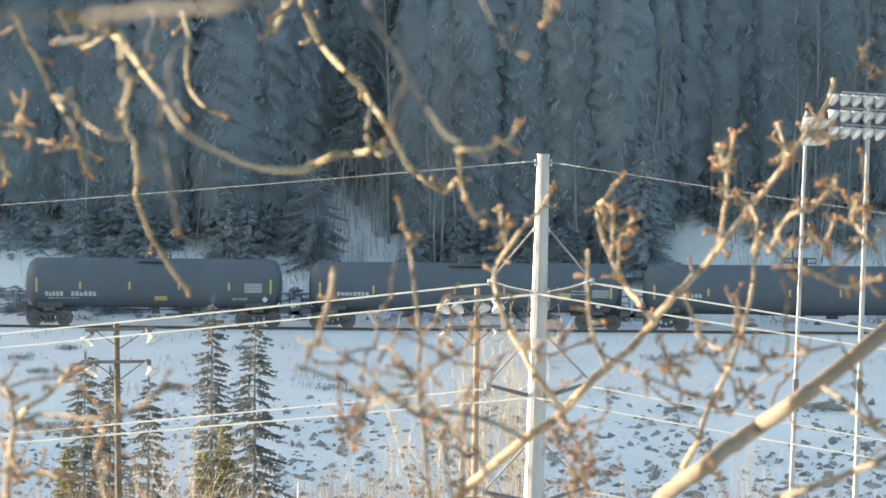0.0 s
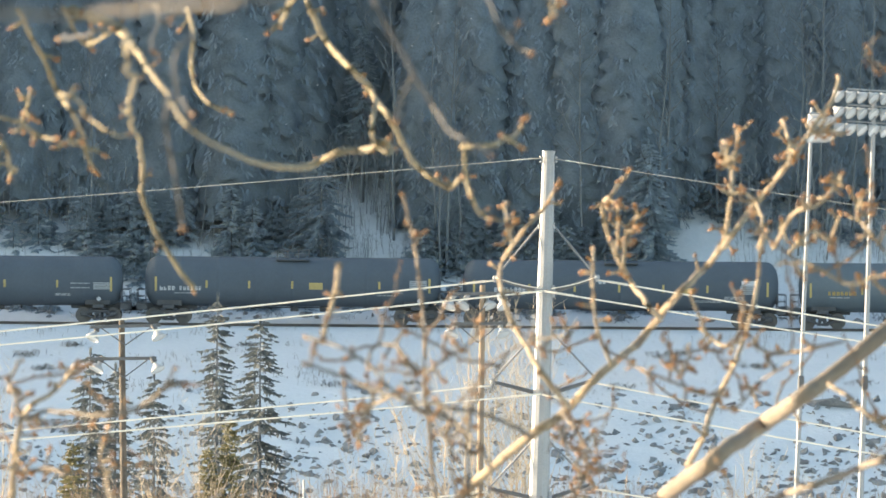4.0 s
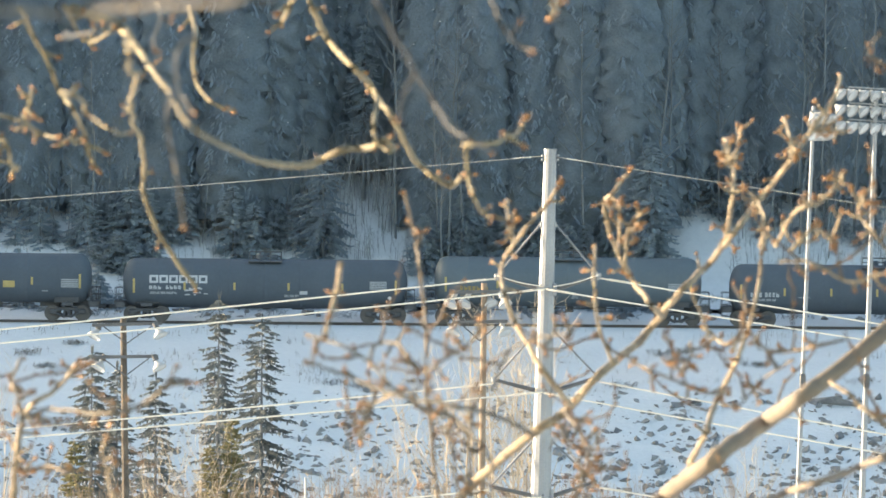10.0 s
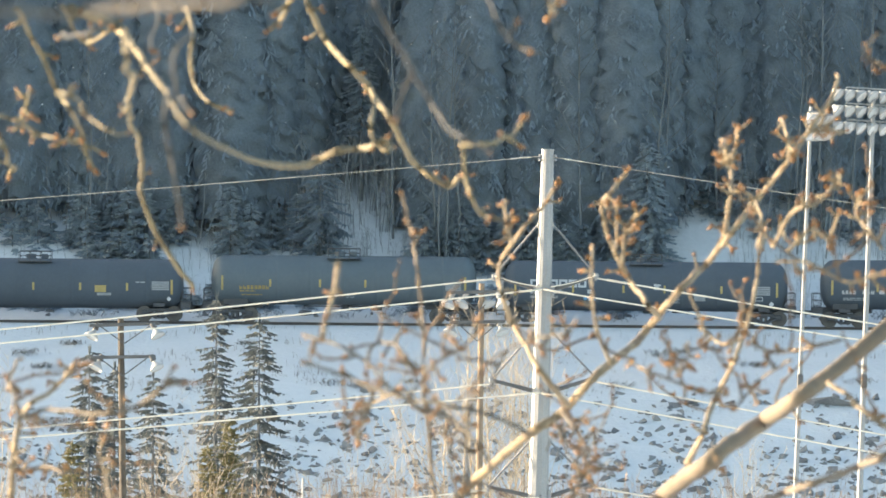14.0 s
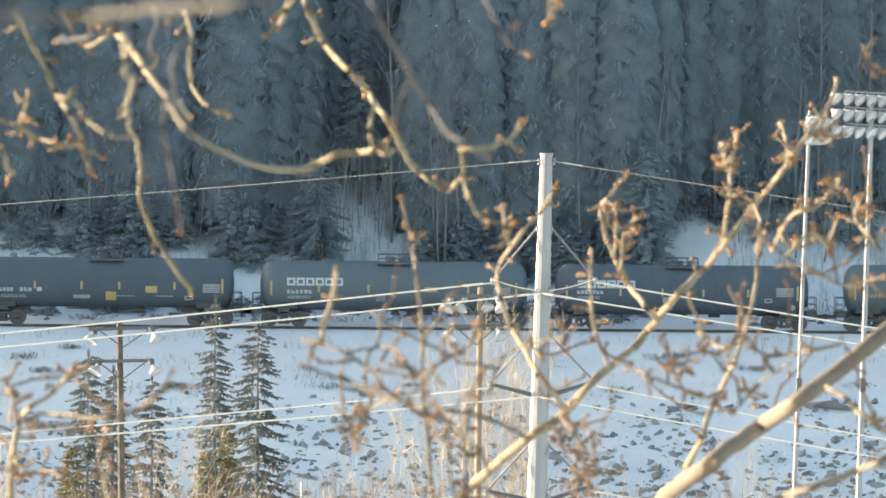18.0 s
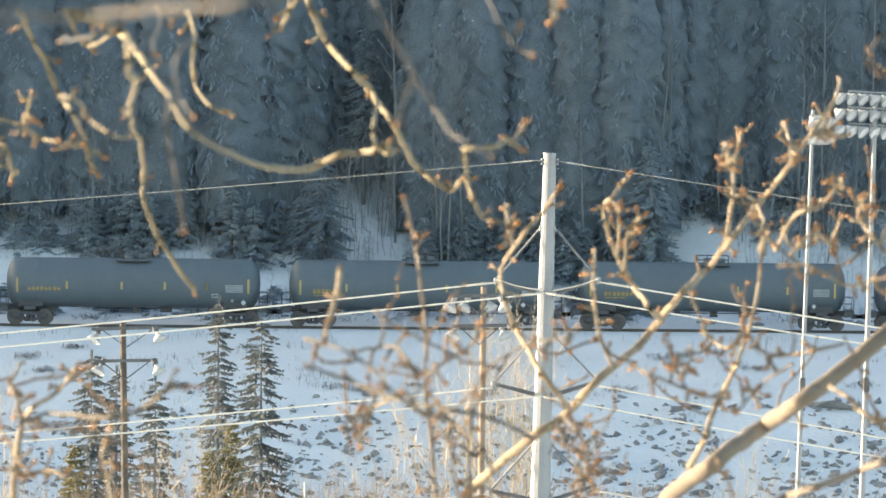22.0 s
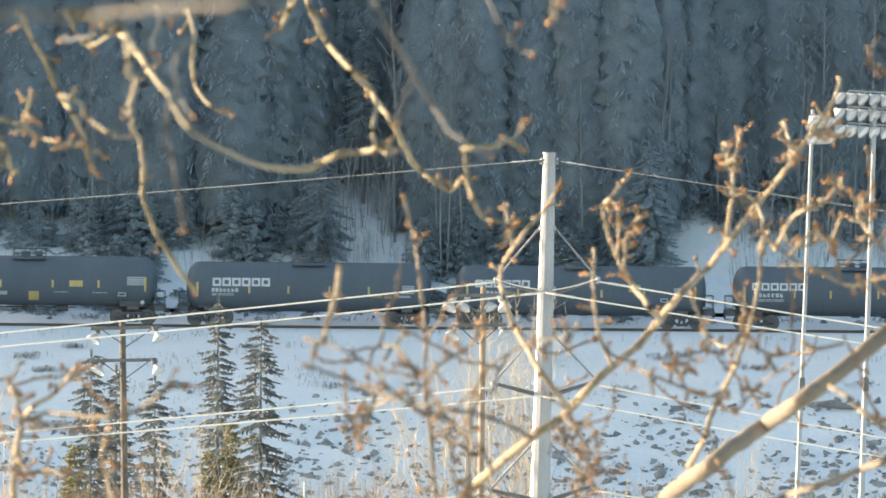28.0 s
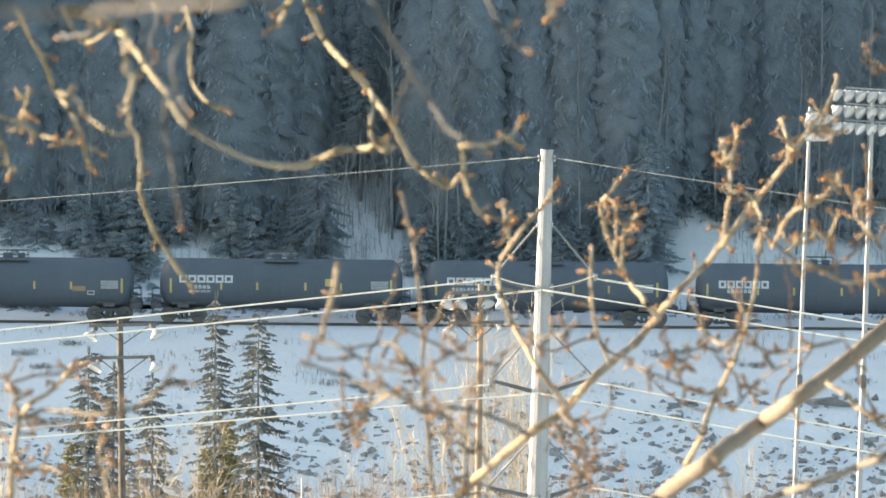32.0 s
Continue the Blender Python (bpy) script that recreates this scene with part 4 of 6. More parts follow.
    for x, y, h, foot in ((-27.0, 621.4, 20, 0.4), (-24.9, 621.0, 18, 0.3), (-22.6, 621.6, 21, 0.4), (-20.6, 621.2, 19, 0.3), (-19.0, 620.6, 17, 0.3), (-17.2, 620.8, 20, 0.3),
                          (-15.4, 621.2, 19, 0.4), (-13.4, 622.6, 21, 1.8), (-11.2, 622.2, 20, 2.0), (-9.2, 622.6, 19, 1.6), (-0.9, 619.6, 21, 0.3), (0.6, 619.0, 20, 0.3), (2.4, 618.6, 22, 0.3),
                          (4.2, 619.6, 20, 0.3), (6.1, 618.7, 21, 0.3), (7.9, 619.2, 22, 0.3), (9.6, 618.8, 20, 0.3), (11.2, 618.2, 18, 0.3), (13.1, 620.2, 20, 0.8), (15.0, 621.8, 19, 0.8),
                          *((13.4 + 1.85 * i, 622.9 + 0.7 * (i % 2), 20 + i % 3, 0.8) for i in range(9)), *((-7.2 + 1.7 * i, 624.2 + 0.6 * (i % 2), 20 + i % 3, 0.9) for i in range(4))):
        spruce(rng, x, y, h, 1.5 + 0.03 * h, NEEDLE, "dark haze-tinted spruce at the foot of the slope", group, crown=dense_data, foot=foot, per_metre=16)
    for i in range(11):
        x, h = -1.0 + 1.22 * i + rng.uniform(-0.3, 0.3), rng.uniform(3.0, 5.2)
        spruce(rng, x, 615.4 + rng.uniform(-0.4, 0.6), h, 1.15 + 0.1 * h, NEEDLE_HAZE_PALE, "low dense young spruce under taller spruces", group, crown=feather_data, gap=0.22, boughs=11, droop=0.3, taper=0.6)
    for i in range(46):
        x, h = -28.5 + 0.93 * i + rng.uniform(-0.5, 0.5), 0.7 + 1.3 * rng.random() ** 2
        spruce(rng, x, rng.uniform(611.2, 613.6), h, 0.55 + 0.35 * h, NEEDLE_HAZE_PALE, "low haze-paled juniper bush on the bank behind the track", "bushes behind the track", name="juniper_bush", crown=feather_data, gap=0.2, boughs=7, droop=0.2, taper=0.5)
    for i in range(26):
        x, h = -28.6 + 0.86 * i + rng.uniform(-0.4, 0.4), 1.2 + 3.4 * rng.random() ** 1.6
        if -14.6 < x < -12.8:
            continue
        spruce(rng, x, 616.6 + 2.6 * rng.random(), h, 0.55 + 0.27 * h, NEEDLE_HAZE_PALE, "young haze-paled spruce at the edge of the wood", group, crown=feather_data, gap=0.3, boughs=8, droop=0.28, taper=0.6)
    for x, y, h in ((-20.2, 615.2, 1.9), (-19.5, 615.5, 2.3), (-18.8, 615.1, 2.0), (-18.0, 615.4, 1.7), (-20.9, 615.6, 1.5)):
        spruce(rng, x, y, h, 1.15, NEEDLE_HAZE_PALE, "spreading haze-paled juniper bush on a snowy ledge", "bushes behind the track", name="juniper_bush", crown=feather_data, gap=0.16, boughs=10, droop=0.12, taper=0.4)
    for x, y, h in ((-21.6, 616.9, 3.0), (-18.6, 614.6, 2.2), (-17.6, 614.4, 2.6), (-11.5, 616.2, 3.8), (-10.3, 617.2, 2.6)):
        spruce(rng, x, y, h, 0.8 + 0.22 * h, NEEDLE_HAZE_PALE, "young haze-paled spruce at the foot of the slope", group, crown=feather_data, gap=0.36, boughs=8, droop=0.3)


make_forest()


def make_saplings():
    """Thin grey saplings and scrub on the open snow at the foot of the slope."""
    rng = random.Random(31)
    verts, faces = [], []
    for _ in range(4200):
        x, y = rng.uniform(-29, 29), 611.5 + 17 * rng.random() ** 1.3
        gap, right = -9.8 < x < -0.9 or -15.5 < x < -12, x > 12.8
        clear = 13.6 < x < 17.4 and y < 619.8
        if clear or (not (gap or right) and rng.random() < 0.85) or (y < 616 and rng.random() < 0.6) or (x > 12.8 and y > 619.5 and rng.random() < 0.65):
            continue
        tall = rng.uniform(0.5, 2.2) if y < 618 or rng.random() < 0.5 else rng.uniform(2, 6)
        p = Vector((x, y, ground_z(x, y) - 0.05))
        e = p + Vector((rng.uniform(-0.14, 0.14) * tall, rng.uniform(-0.1, 0.1) * tall, tall))
        m = p.lerp(e, 0.5) + Vector((rng.uniform(-0.05, 0.05), 0, 0)) * tall
        r = 0.010 + 0.005 * tall
        v, f = tube_data([p, m, e], [r, r * 0.7, r * 0.25], 3, len(verts))
        verts.extend(v)
        faces.extend(f)
        for _b in range(7 if tall < 2.3 else 11):
            o = p.lerp(m, rng.uniform(0.3, 1)) if rng.random() < 0.4 else m.lerp(e, rng.random())
            t = o + Vector((rng.uniform(-1, 1), rng.uniform(-0.7, 0.7), rng.uniform(0.3, 1.2))) * (0.16 * tall + 0.1)
            v, f = tube_data([o, t], [r * 0.5, 0.004], 3, len(verts))
            verts.extend(v)
            faces.extend(f)
    for _ in range(34):
        cx, cy = rng.uniform(-29, 29), rng.uniform(609.6, 613)
        for _s in range(22):
            p = Vector((cx + rng.gauss(0, 0.55), cy + rng.gauss(0, 0.3), 0))
            p.z = ground_z(p.x, p.y) - 0.04
            e = p + Vector((rng.uniform(-0.35, 0.35), rng.uniform(-0.1, 0.1), rng.uniform(0.1, 0.45)))
            v, f = tube_data([p, p.lerp(e, 0.5) + Vector((0.04, 0, 0.05)), e], [0.022, 0.02, 0.012], 3, len(verts))
            verts.extend(v)
            faces.extend(f)
    tagged(link("scrub", verts, faces, SAPLING), "leafless grey scrub and saplings on shaded snow", "scrub", kind="stuff")


make_saplings()


def make_lit_trees():
    rng = random.Random(11)
    group = "spruces below the bank"
    for foot, h, r, label in (((-16.20, 469.64, -23.63), 0, 2.1, "slender sunlit spruce beside a wooden lamp pole"),
                              ((-13.47, 477.63, -24.01), 1, 1.75, "thin spruce beside a wooden lamp pole"),
                              ((-10.34, 469.64, -23.58), 2, 1.75, "tall dark spruce with drooping boughs below the bank"),
                              ((-8.42, 473.64, -23.76), 3, 2.45, "tall open spruce with spreading boughs below the bank"),
                              ((-15.35, 479.63, -24.12), 4, 1.6, "thin spruce behind a wooden lamp pole")):
        tip = ((-16.29, 469.83, -13.48), (-13.69, 477.81, -14.82), (-10.45, 469.88, -10.91), (-8.58, 473.86, -12.04), (-15.35, 479.81, -14.50))[h]
        base = ground_z(foot[0], foot[1]) - 0.2
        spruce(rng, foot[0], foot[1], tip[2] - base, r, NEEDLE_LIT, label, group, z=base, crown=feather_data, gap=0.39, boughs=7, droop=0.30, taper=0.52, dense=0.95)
    for tip, r in (((-9.55, 461.77, -16.53), 1.3), ((-16.70, 461.75, -17.63), 1.6), ((-10.52, 461.75, -17.78), 1.2)):
        base = ground_z(tip[0], tip[1]) - 0.2
        spruce(rng, tip[0], tip[1], tip[2] - base, r, NEEDLE_YOUNG, "yellowish young conifer in sunlight", group, z=base, crown=feather_data, gap=0.34, boughs=8, droop=0.1, taper=0.7, dense=1.1)
    for tip, h2 in (((3.09, 454.86, -11.82), 9.0), ((3.95, 456.86, -11.66), 9.5), ((2.25, 452.86, -11.82), 9), ((1.71, 454.84, -12.59), 8.5), ((0.91, 457.83, -13.32), 8), ((0.21, 455.80, -14.92), 8), ((4.49, 453.83, -13.55), 8), ((13.91, 454.75, -17.55), 6), ((-11.13, 457.77, -16.48), 7), ((-10.64, 455.76, -17.04), 7), ((-12.90, 457.74, -17.90), 7), ((-2.06, 454.76, -16.93), 5), ((-19.35, 455.81, -14.32), 5), ((-3.54, 451.74, -17.84), 5)):
        base = ground_z(tip[0], tip[1]) - 0.2
        bare_tree(rng, "poplar_tree", tip[0], tip[1], tip[2] - base, PALESTEM, "leafless pale poplar in low sunlight below the bank", "poplars below the bank", z=base, limbs=24, start=0.25, spread=0.40, r0=0.072 if tip[0] > -1 else 0.04, up=1.2, lean=0.04)


make_lit_trees()


def make_brush():
    """Thickets of dry stems along the foot of the bank."""
    rng = random.Random(7)
    verts, faces = [], []
    for _ in range(1500):
        y = rng.uniform(425, 470)
        x = rng.uniform(-0.047, 0.047) * y
        top = -0.0407 * y - 1.4 * abs(noise.noise(Vector((x * 0.25, y * 0.1, 2)))) * 2.2 + rng.uniform(-1.7, -0.1)
        top += 0.9 * math.exp(-((x / y + 0.008) / 0.004) ** 2) + 0.7 * math.exp(-((x / y - 0.015) / 0.004) ** 2)
        base = ground_z(x, y)
        p = Vector((x, y, base))
        e = Vector((x + rng.uniform(-1.2, 1.2), y + rng.uniform(-1, 1), top))
        m = p.lerp(e, 0.6) + Vector((rng.uniform(-0.2, 0.2), 0, 0.2))
        v, f = tube_data([p, m, e], [0.03, 0.018, 0.006], 3, len(verts))
        verts.extend(v)
        faces.extend(f)
        for _b in range(4):
            o = m.lerp(e, rng.random())
            t = o + Vector((rng.uniform(-0.4, 0.4), rng.uniform(-0.3, 0.3), rng.uniform(0.2, 0.6)))
            v, f = tube_data([o, t], [0.01, 0.004], 3, len(verts))
            verts.extend(v)
            faces.extend(f)
    ob = link("brush", verts, faces, BRUSH)
    tagged(ob, "thicket of dry willow stems in low sunlight", "brush", kind="stuff")


make_brush()


def make_weeds():
    rng = random.Random(9)
    verts, faces = [], []
    for _ in range(300):
        y = rng.uniform(586, 602)
        x = rng.uniform(-28, 28)
        if noise.noise(Vector((x * 0.22, y * 0.35, 5))) < -0.02:
            continue
        for _s in range(rng.randrange(2, 14)):
            a, b = x + rng.gauss(0, 0.5), y + rng.uniform(-0.3, 0.3)
            p = Vector((a, b, ground_z(a, b) - 0.03))
            e = p + Vector((rng.uniform(-0.10, 0.10), rng.uniform(-0.1, 0.1), rng.uniform(0.06, 0.5)))
            v, f = tube_data([p, p.lerp(e, 0.6) + Vector((0.01, 0, 0)), e], [0.010, 0.008, 0.004], 3, len(verts))
            verts.extend(v)
            faces.extend(f)
            if rng.random() < 0.5:
                o = p.lerp(e, rng.uniform(0.4, 0.9))
                v, f = tube_data([o, o + Vector((rng.uniform(-0.12, 0.12), 0, rng.uniform(0.02, 0.1)))], [0.009, 0.006], 3, len(verts))
                verts.extend(v)
                faces.extend(f)
    tagged(link("weeds", verts, faces, WEED), "dead weeds poking out of the snow on the bank", "weeds", kind="stuff")


make_weeds()


def make_shrubs():
    """Low leafless bushes on the snowy bank, and a white marker post below it."""
    rng = random.Random(13)
    for x, y, w in ((-24.6, 596.5, 0.9), (-23.2, 593.6, 0.7), (-21.6, 598.5, 0.6), (-5.9, 590.6, 0.9), (-4.6, 590.2, 0.8), (13.0, 597.0, 1.0), (14.2, 597.6, 0.8), (-15.5, 590.5, 0.7),
                    (-1.6, 591.5, 0.6), (10.6, 590.8, 0.8), (18.5, 595.0, 0.7), (24.5, 592.0, 0.9), (2.5, 590.4, 0.7), (21.0, 598.2, 0.5), (-11.5, 598.6, 0.5)):
        bush = thing("shrub", pose(x, y, ground_z(x, y) - 0.05), "low leafless shrub in shaded snow", "shrub", "shrubs on the bank")
        verts, faces = [], []
        for _ in range(46):
            a = rng.uniform(0, 6.283)
            root = Vector((rng.gauss(0, 0.55) * w, rng.gauss(0, 0.3) * w, -0.03))
            e = root + Vector((math.cos(a) * w * rng.uniform(0.05, 0.4), math.sin(a) * w * 0.3, w * rng.uniform(0.1, 0.5)))
            m = root.lerp(e, 0.5) + Vector((rng.uniform(-0.06, 0.06), 0, 0.05))
            v, f = tube_data([root, m, e], [0.014, 0.011, 0.006], 3, len(verts))
            verts.extend(v)
            faces.extend(f)
            for _b in range(3):
                o = m.lerp(e, rng.random())
                v, f = tube_data([o, o + Vector((rng.uniform(-0.2, 0.2), rng.uniform(-0.1, 0.1), rng.uniform(0.02, 0.2)))], [0.007, 0.005], 3, len(verts))
                verts.extend(v)
                faces.extend(f)
        link("crown", verts, faces, WEED, bush)
    tip = Vector((-5.87, 439.73, -18.37))
    base = ground_z(tip.x, tip.y) - 0.2
    post = thing("marker_post", pose(tip.x, tip.y, base), "slim white marker post in the brush", "post")
    bm = bmesh.new()
    rod(bm, (0, 0, 0), (0, 0, tip.z - base), 0.06, 0.05, 10)
    part("shaft", bm, LAMPSHELL, post)


make_shrubs()


def rock_data(rng, size):
    """An angular block: the hull of a few scattered corners."""
    bm = bmesh.new()
    for _ in range(11):
        d = Vector((rng.uniform(-1, 1), rng.uniform(-1, 1), rng.uniform(-1, 1)))
        d = d / max(abs(c) for c in d) * rng.uniform(0.7, 1.0)
        bm.verts.new((d.x * size[0], d.y * size[1], d.z * size[2]))
    hull = bmesh.ops.convex_hull(bm, input=bm.verts)
    bmesh.ops.delete(bm, geom=[v for v in bm.verts if not v.link_faces], context="VERTS")
    bm.verts.index_update()
    v = [tuple(w.co) for w in bm.verts]
    f = [tuple(w.index for w in face.verts) for face in bm.faces]
    bm.free()
    return v, f


def make_riprap():
    rng = random.Random(3)
    bank = tagged(new("riprap_bank"), "angular grey riprap stones half covered by snow", "stones", kind="structure")
    shapes = []
    for i in range(10):
        v, f = rock_data(rng, (rng.uniform(0.38, 0.62), rng.uniform(0.3, 0.5), rng.uniform(0.22, 0.36)))
        me = bpy.data.meshes.new("stone")
        me.from_pydata(v, [], f)
        me.materials.append(ROCK)
        shapes.append(me)
    verts, faces = [], []
    made = 0
    for _ in range(6200):
        y = 570 + 20 * rng.random() ** 1.25
        x = rng.uniform(-29, 29)
        if noise.noise(Vector((x * 0.25, y * 0.25, 1))) < -0.12 - (590 - y) * 0.02:
            continue
        if y > 587 and rng.random() < 0.5:
            continue
        z = ground_z(x, y) - rng.uniform(0.0, 0.16)
        m = pose(x, y, z, rng.uniform(-40, 20), rng.uniform(-35, 35), rng.uniform(0, 360)) @ Matrix.Scale(0.17 + 0.68 * rng.random() ** 2.1, 4)
        if made < 300 and abs(x) < 27:
            share("stone", shapes[rng.randrange(10)], bank, m)
            made += 1
        else:
            me = shapes[rng.randrange(10)]
            start = len(verts)
            verts.extend(m @ w.co for w in me.vertices)
            faces.extend(tuple(start + i for i in p.vertices) for p in me.polygons)
    v, f = rock_data(rng, (1.5, 0.8, 0.28))
    slab = link("stone", v, f, ROCK, bank)
    slab.matrix_basis = pose(22.9, 588.4, ground_z(22.9, 588.4) + 0.1, -15, 4, 5)
    # loose stones on the far side of the track
    for _ in range(70):
        x, y = rng.uniform(-29, 29), rng.uniform(609.5, 613)
        m = pose(x, y, ground_z(x, y), rng.uniform(-25, 25), 0, rng.uniform(0, 360)) @ Matrix.Scale(rng.uniform(0.3, 0.9), 4)
        me = shapes[rng.randrange(10)]
        start = len(verts)
        verts.extend(m @ w.co for w in me.vertices)
        faces.extend(tuple(start + i for i in p.vertices) for p in me.polygons)
    tagged(link("stones", verts, faces, ROCKS, bank), kind="stuff")


make_riprap()


# ---- power line ----
def tube(name, points, r, mat, parent=None, label="", sides=6, steps=1):
    pts = smooth_path(points, steps) if steps > 1 else [Vector(p) for p in points]
    v, f = tube_data(pts, [r] * len(pts), sides)
    return link(name, v, f, mat, parent, label, smooth=True)


def disc_string(name, a, b, parent, r=0.075, n=9):
    """An insulator: a rod ringed by sheds."""
    a, b = Vector(a), Vector(b)
    bm = bmesh.new()
    rod(bm, a, b, r * 0.6, None, 8)
    for i in range(n):
        p = a.lerp(b, (i + 0.8) / (n + 0.6))
        d = (b - a).normalized() * 0.03
        rod(bm, p - d, p + d, r, r * 0.5, 10)
    return part(name, bm, POLYMER, parent)


def make_power_pole():
    top, low = Vector((3.57, 340.00, -3.15)), Vector((3.35, 339.78, -14.73))
    lean = (top - low).normalized()
    foot = low + lean * ((ground_z(low.x, low.y) - 0.4 - low.z) / lean.z)
    pole = thing("power_pole", Matrix.Translation(foot), "tall galvanised tapered steel power pole with braced insulator arms", "power pole")
    bm = bmesh.new()
    rod(bm, (0, 0, 0), top - foot, 0.50, 0.212, 12)
    part("shaft", bm, GALV, pole)
    bm = bmesh.new()
    rod(bm, top - foot, top - foot + lean * 0.04, 0.228, None, 12)
    part("cap", bm, GALV, pole)
    for z0 in (0.16, 0.30, 4.6):
        p = top - foot - lean * z0
        bm = bmesh.new()
        for k in range(3 if z0 > 1 else 1):
            rod(bm, p - lean * (k * 0.1), p - lean * (k * 0.1 + 0.05), 0.235 + z0 * 0.014, None, 12)
        for sx in (-1, 1):
            box(bm, p.x + sx * (0.25 + z0 * 0.012), p.y - 0.05, p.z - 0.02, 0.09, 0.12, 0.10, 0.02)
        part("clamp_band", bm, GALV, pole)
    for level in ("upper", "middle", "lower"):
        hub = {"upper": ((3.53, 339.91, -7.82), (3.52, 339.95, -5.64)), "middle": ((3.49, 339.85, -11.22), (3.47, 339.89, -9.24)), "lower": ((3.41, 339.78, -14.73), (3.39, 339.82, -12.91))}[level]
        tips = {"upper": ((1.81, 339.92, -7.38), (5.23, 339.92, -7.33)), "middle": ((1.74, 339.86, -10.86), (5.23, 339.86, -10.74)), "lower": ((1.66, 339.79, -14.44), (5.14, 339.79, -14.26))}[level]
        for s, tip in zip((-1, 1), tips):
            reach = Vector((s * {"upper": 0.26, "middle": 0.30, "lower": 0.34}[level], 0, 0))
            a, b, c = Vector(hub[0]) - foot + reach, Vector(tip) - foot, Vector(hub[1]) - foot + reach
            bm = bmesh.new()
            rod(bm, a, b, 0.074, 0.050, 10)
            for i in range(18):
                q = a.lerp(b, 0.16 + i * 0.042)
                d = (b - a).normalized() * 0.02
                rod(bm, q - d, q + d, 0.083 - i * 0.0013, 0.062, 10)
            part("insulator_arm", bm, DARKARM, pole, "weathered dark insulator arm")
            disc_string("brace_insulator", c, b, pole, 0.048, 26)
            jump = None if level != "upper" else smooth_path([b + Vector((0, -0.16, 0.02)), a.lerp(b, 0.5) + Vector((0, -0.22, 0.02)), a + Vector((-s * 0.1, -0.3, 0.1))], 5)
            if jump:
                tube("jumper_cable", jump, 0.019, WIRE, pole, "bright aluminium jumper cable")
            bm = bmesh.new()
            box(bm, *b, 0.16, 0.2, 0.16, 0.03)
            rod(bm, b + Vector((0, 0, -0.02)), b + Vector((0, 0, -0.16)), 0.05, None, 8)
            part("cable_clamp", bm, GALV, pole)
            bm = bmesh.new()
            box(bm, *(a - Vector((s * 0.03, 0, 0))), 0.12, 0.34, 0.42, 0.02)
            part("bracket", bm, GALV, pole)
            bm = bmesh.new()
            box(bm, *(c - Vector((s * 0.03, 0, 0))), 0.10, 0.2, 0.2, 0.02)
            part("bracket", bm, GALV, pole)
        bm = bmesh.new()
        a = Vector(hub[0]) - foot
        rod(bm, a + Vector((0, -0.25, 0)), a + Vector((0, -0.85, 0.05)), 0.055, 0.045, 8)
        part("front_insulator", bm, POLYMER, pole)
    return pole


make_power_pole()


def cable(a, b, run, r, label, mat):
    """A cable from its clamp a past b, running on sideways with a little sag."""
    a, b = Vector(a), Vector(b)
    d = b - a
    pts = []
    for i in range(40):
        t = i / 39 * run
        p = a + d * t
        p.z += 0.10 * t * (t - 1) * abs(d.x) / 17
        pts.append(p)
    ob = tube("power_cable", pts, r, mat, sides=6)
    side = d.normalized()
    bm = bmesh.new()
    for i in range(24):
        q = a + side * (0.35 + i * 0.028)
        rod(bm, q, q + side * 0.02, r * 1.5, r * 1.15, 7)
    part("armour_rod", bm, WIRE, ob)
    return tagged(ob, label, "cable", "cables of the power line")


for a, b, r in (((1.81, 339.92, -7.47), (-14.82, 339.88, -9.32), 0.032), ((3.41, 338.91, -7.79), (-14.77, 338.88, -9.75), 0.032), ((5.24, 339.92, -7.42), (14.87, 339.89, -8.91), 0.032),
                ((3.45, 338.91, -7.79), (14.83, 338.88, -9.49), 0.032), ((1.74, 339.85, -10.99), (-14.79, 339.82, -12.69), 0.032), ((3.37, 338.85, -11.23), (-14.74, 338.82, -12.96), 0.032),
                ((5.27, 339.86, -10.89), (14.90, 339.82, -12.58), 0.032), ((3.40, 338.85, -11.25), (14.86, 338.81, -13.19), 0.032),
                ((1.66, 339.79, -14.55), (-14.76, 339.75, -16.27), 0.032), ((5.14, 339.79, -14.41), (14.93, 339.76, -15.95), 0.032), ((3.36, 338.78, -14.74), (-14.71, 338.75, -16.60), 0.032)):
    cable(a, b, 3.0, r, "bright aluminium power cable hanging from the steel pole", WIRE)
for a, b in (((3.34, 340.00, -3.35), (-14.86, 339.97, -5.00)), ((3.78, 340.00, -3.38), (14.83, 339.97, -4.97))):
    cable(a, b, 3.0, 0.015, "thin dull earth cable strung from the pole top", DULLWIRE)


# ---- lamp poles ----
def flood(parent, p, aim, size=0.32, name="floodlight", lens=None):
    """Bell-shaped reflector on a bracket."""
    aim = Vector(aim).normalized()
    q = aim.to_track_quat("Z", "Y")
    prof = ((-0.9, 0.16), (-0.85, 0.26), (-0.5, 0.32), (-0.35, 0.5), (0.0, 0.82), (0.3, 0.98), (0.42, 1.0), (0.42, 0.93), (0.3, 0.9))
    sides = 16
    verts = [Vector(p) + q @ Vector((r * math.cos(6.2832 * k / sides), r * math.sin(6.2832 * k / sides), z)) * size for z, r in prof for k in range(sides)]
    faces = [(i * sides + k, i * sides + (k + 1) % sides, (i + 1) * sides + (k + 1) % sides, (i + 1) * sides + k) for i in range(len(prof) - 1) for k in range(sides)]
    faces.append(tuple(reversed(range(sides))))
    lamp = link(name, verts, faces, LAMPSHELL, parent, smooth=True)
    n = len(prof) - 1
    glass = [verts[n * sides + k] for k in range(sides)]
    link("lens", glass, [tuple(range(sides))], lens or GLASS, lamp)
    return lamp


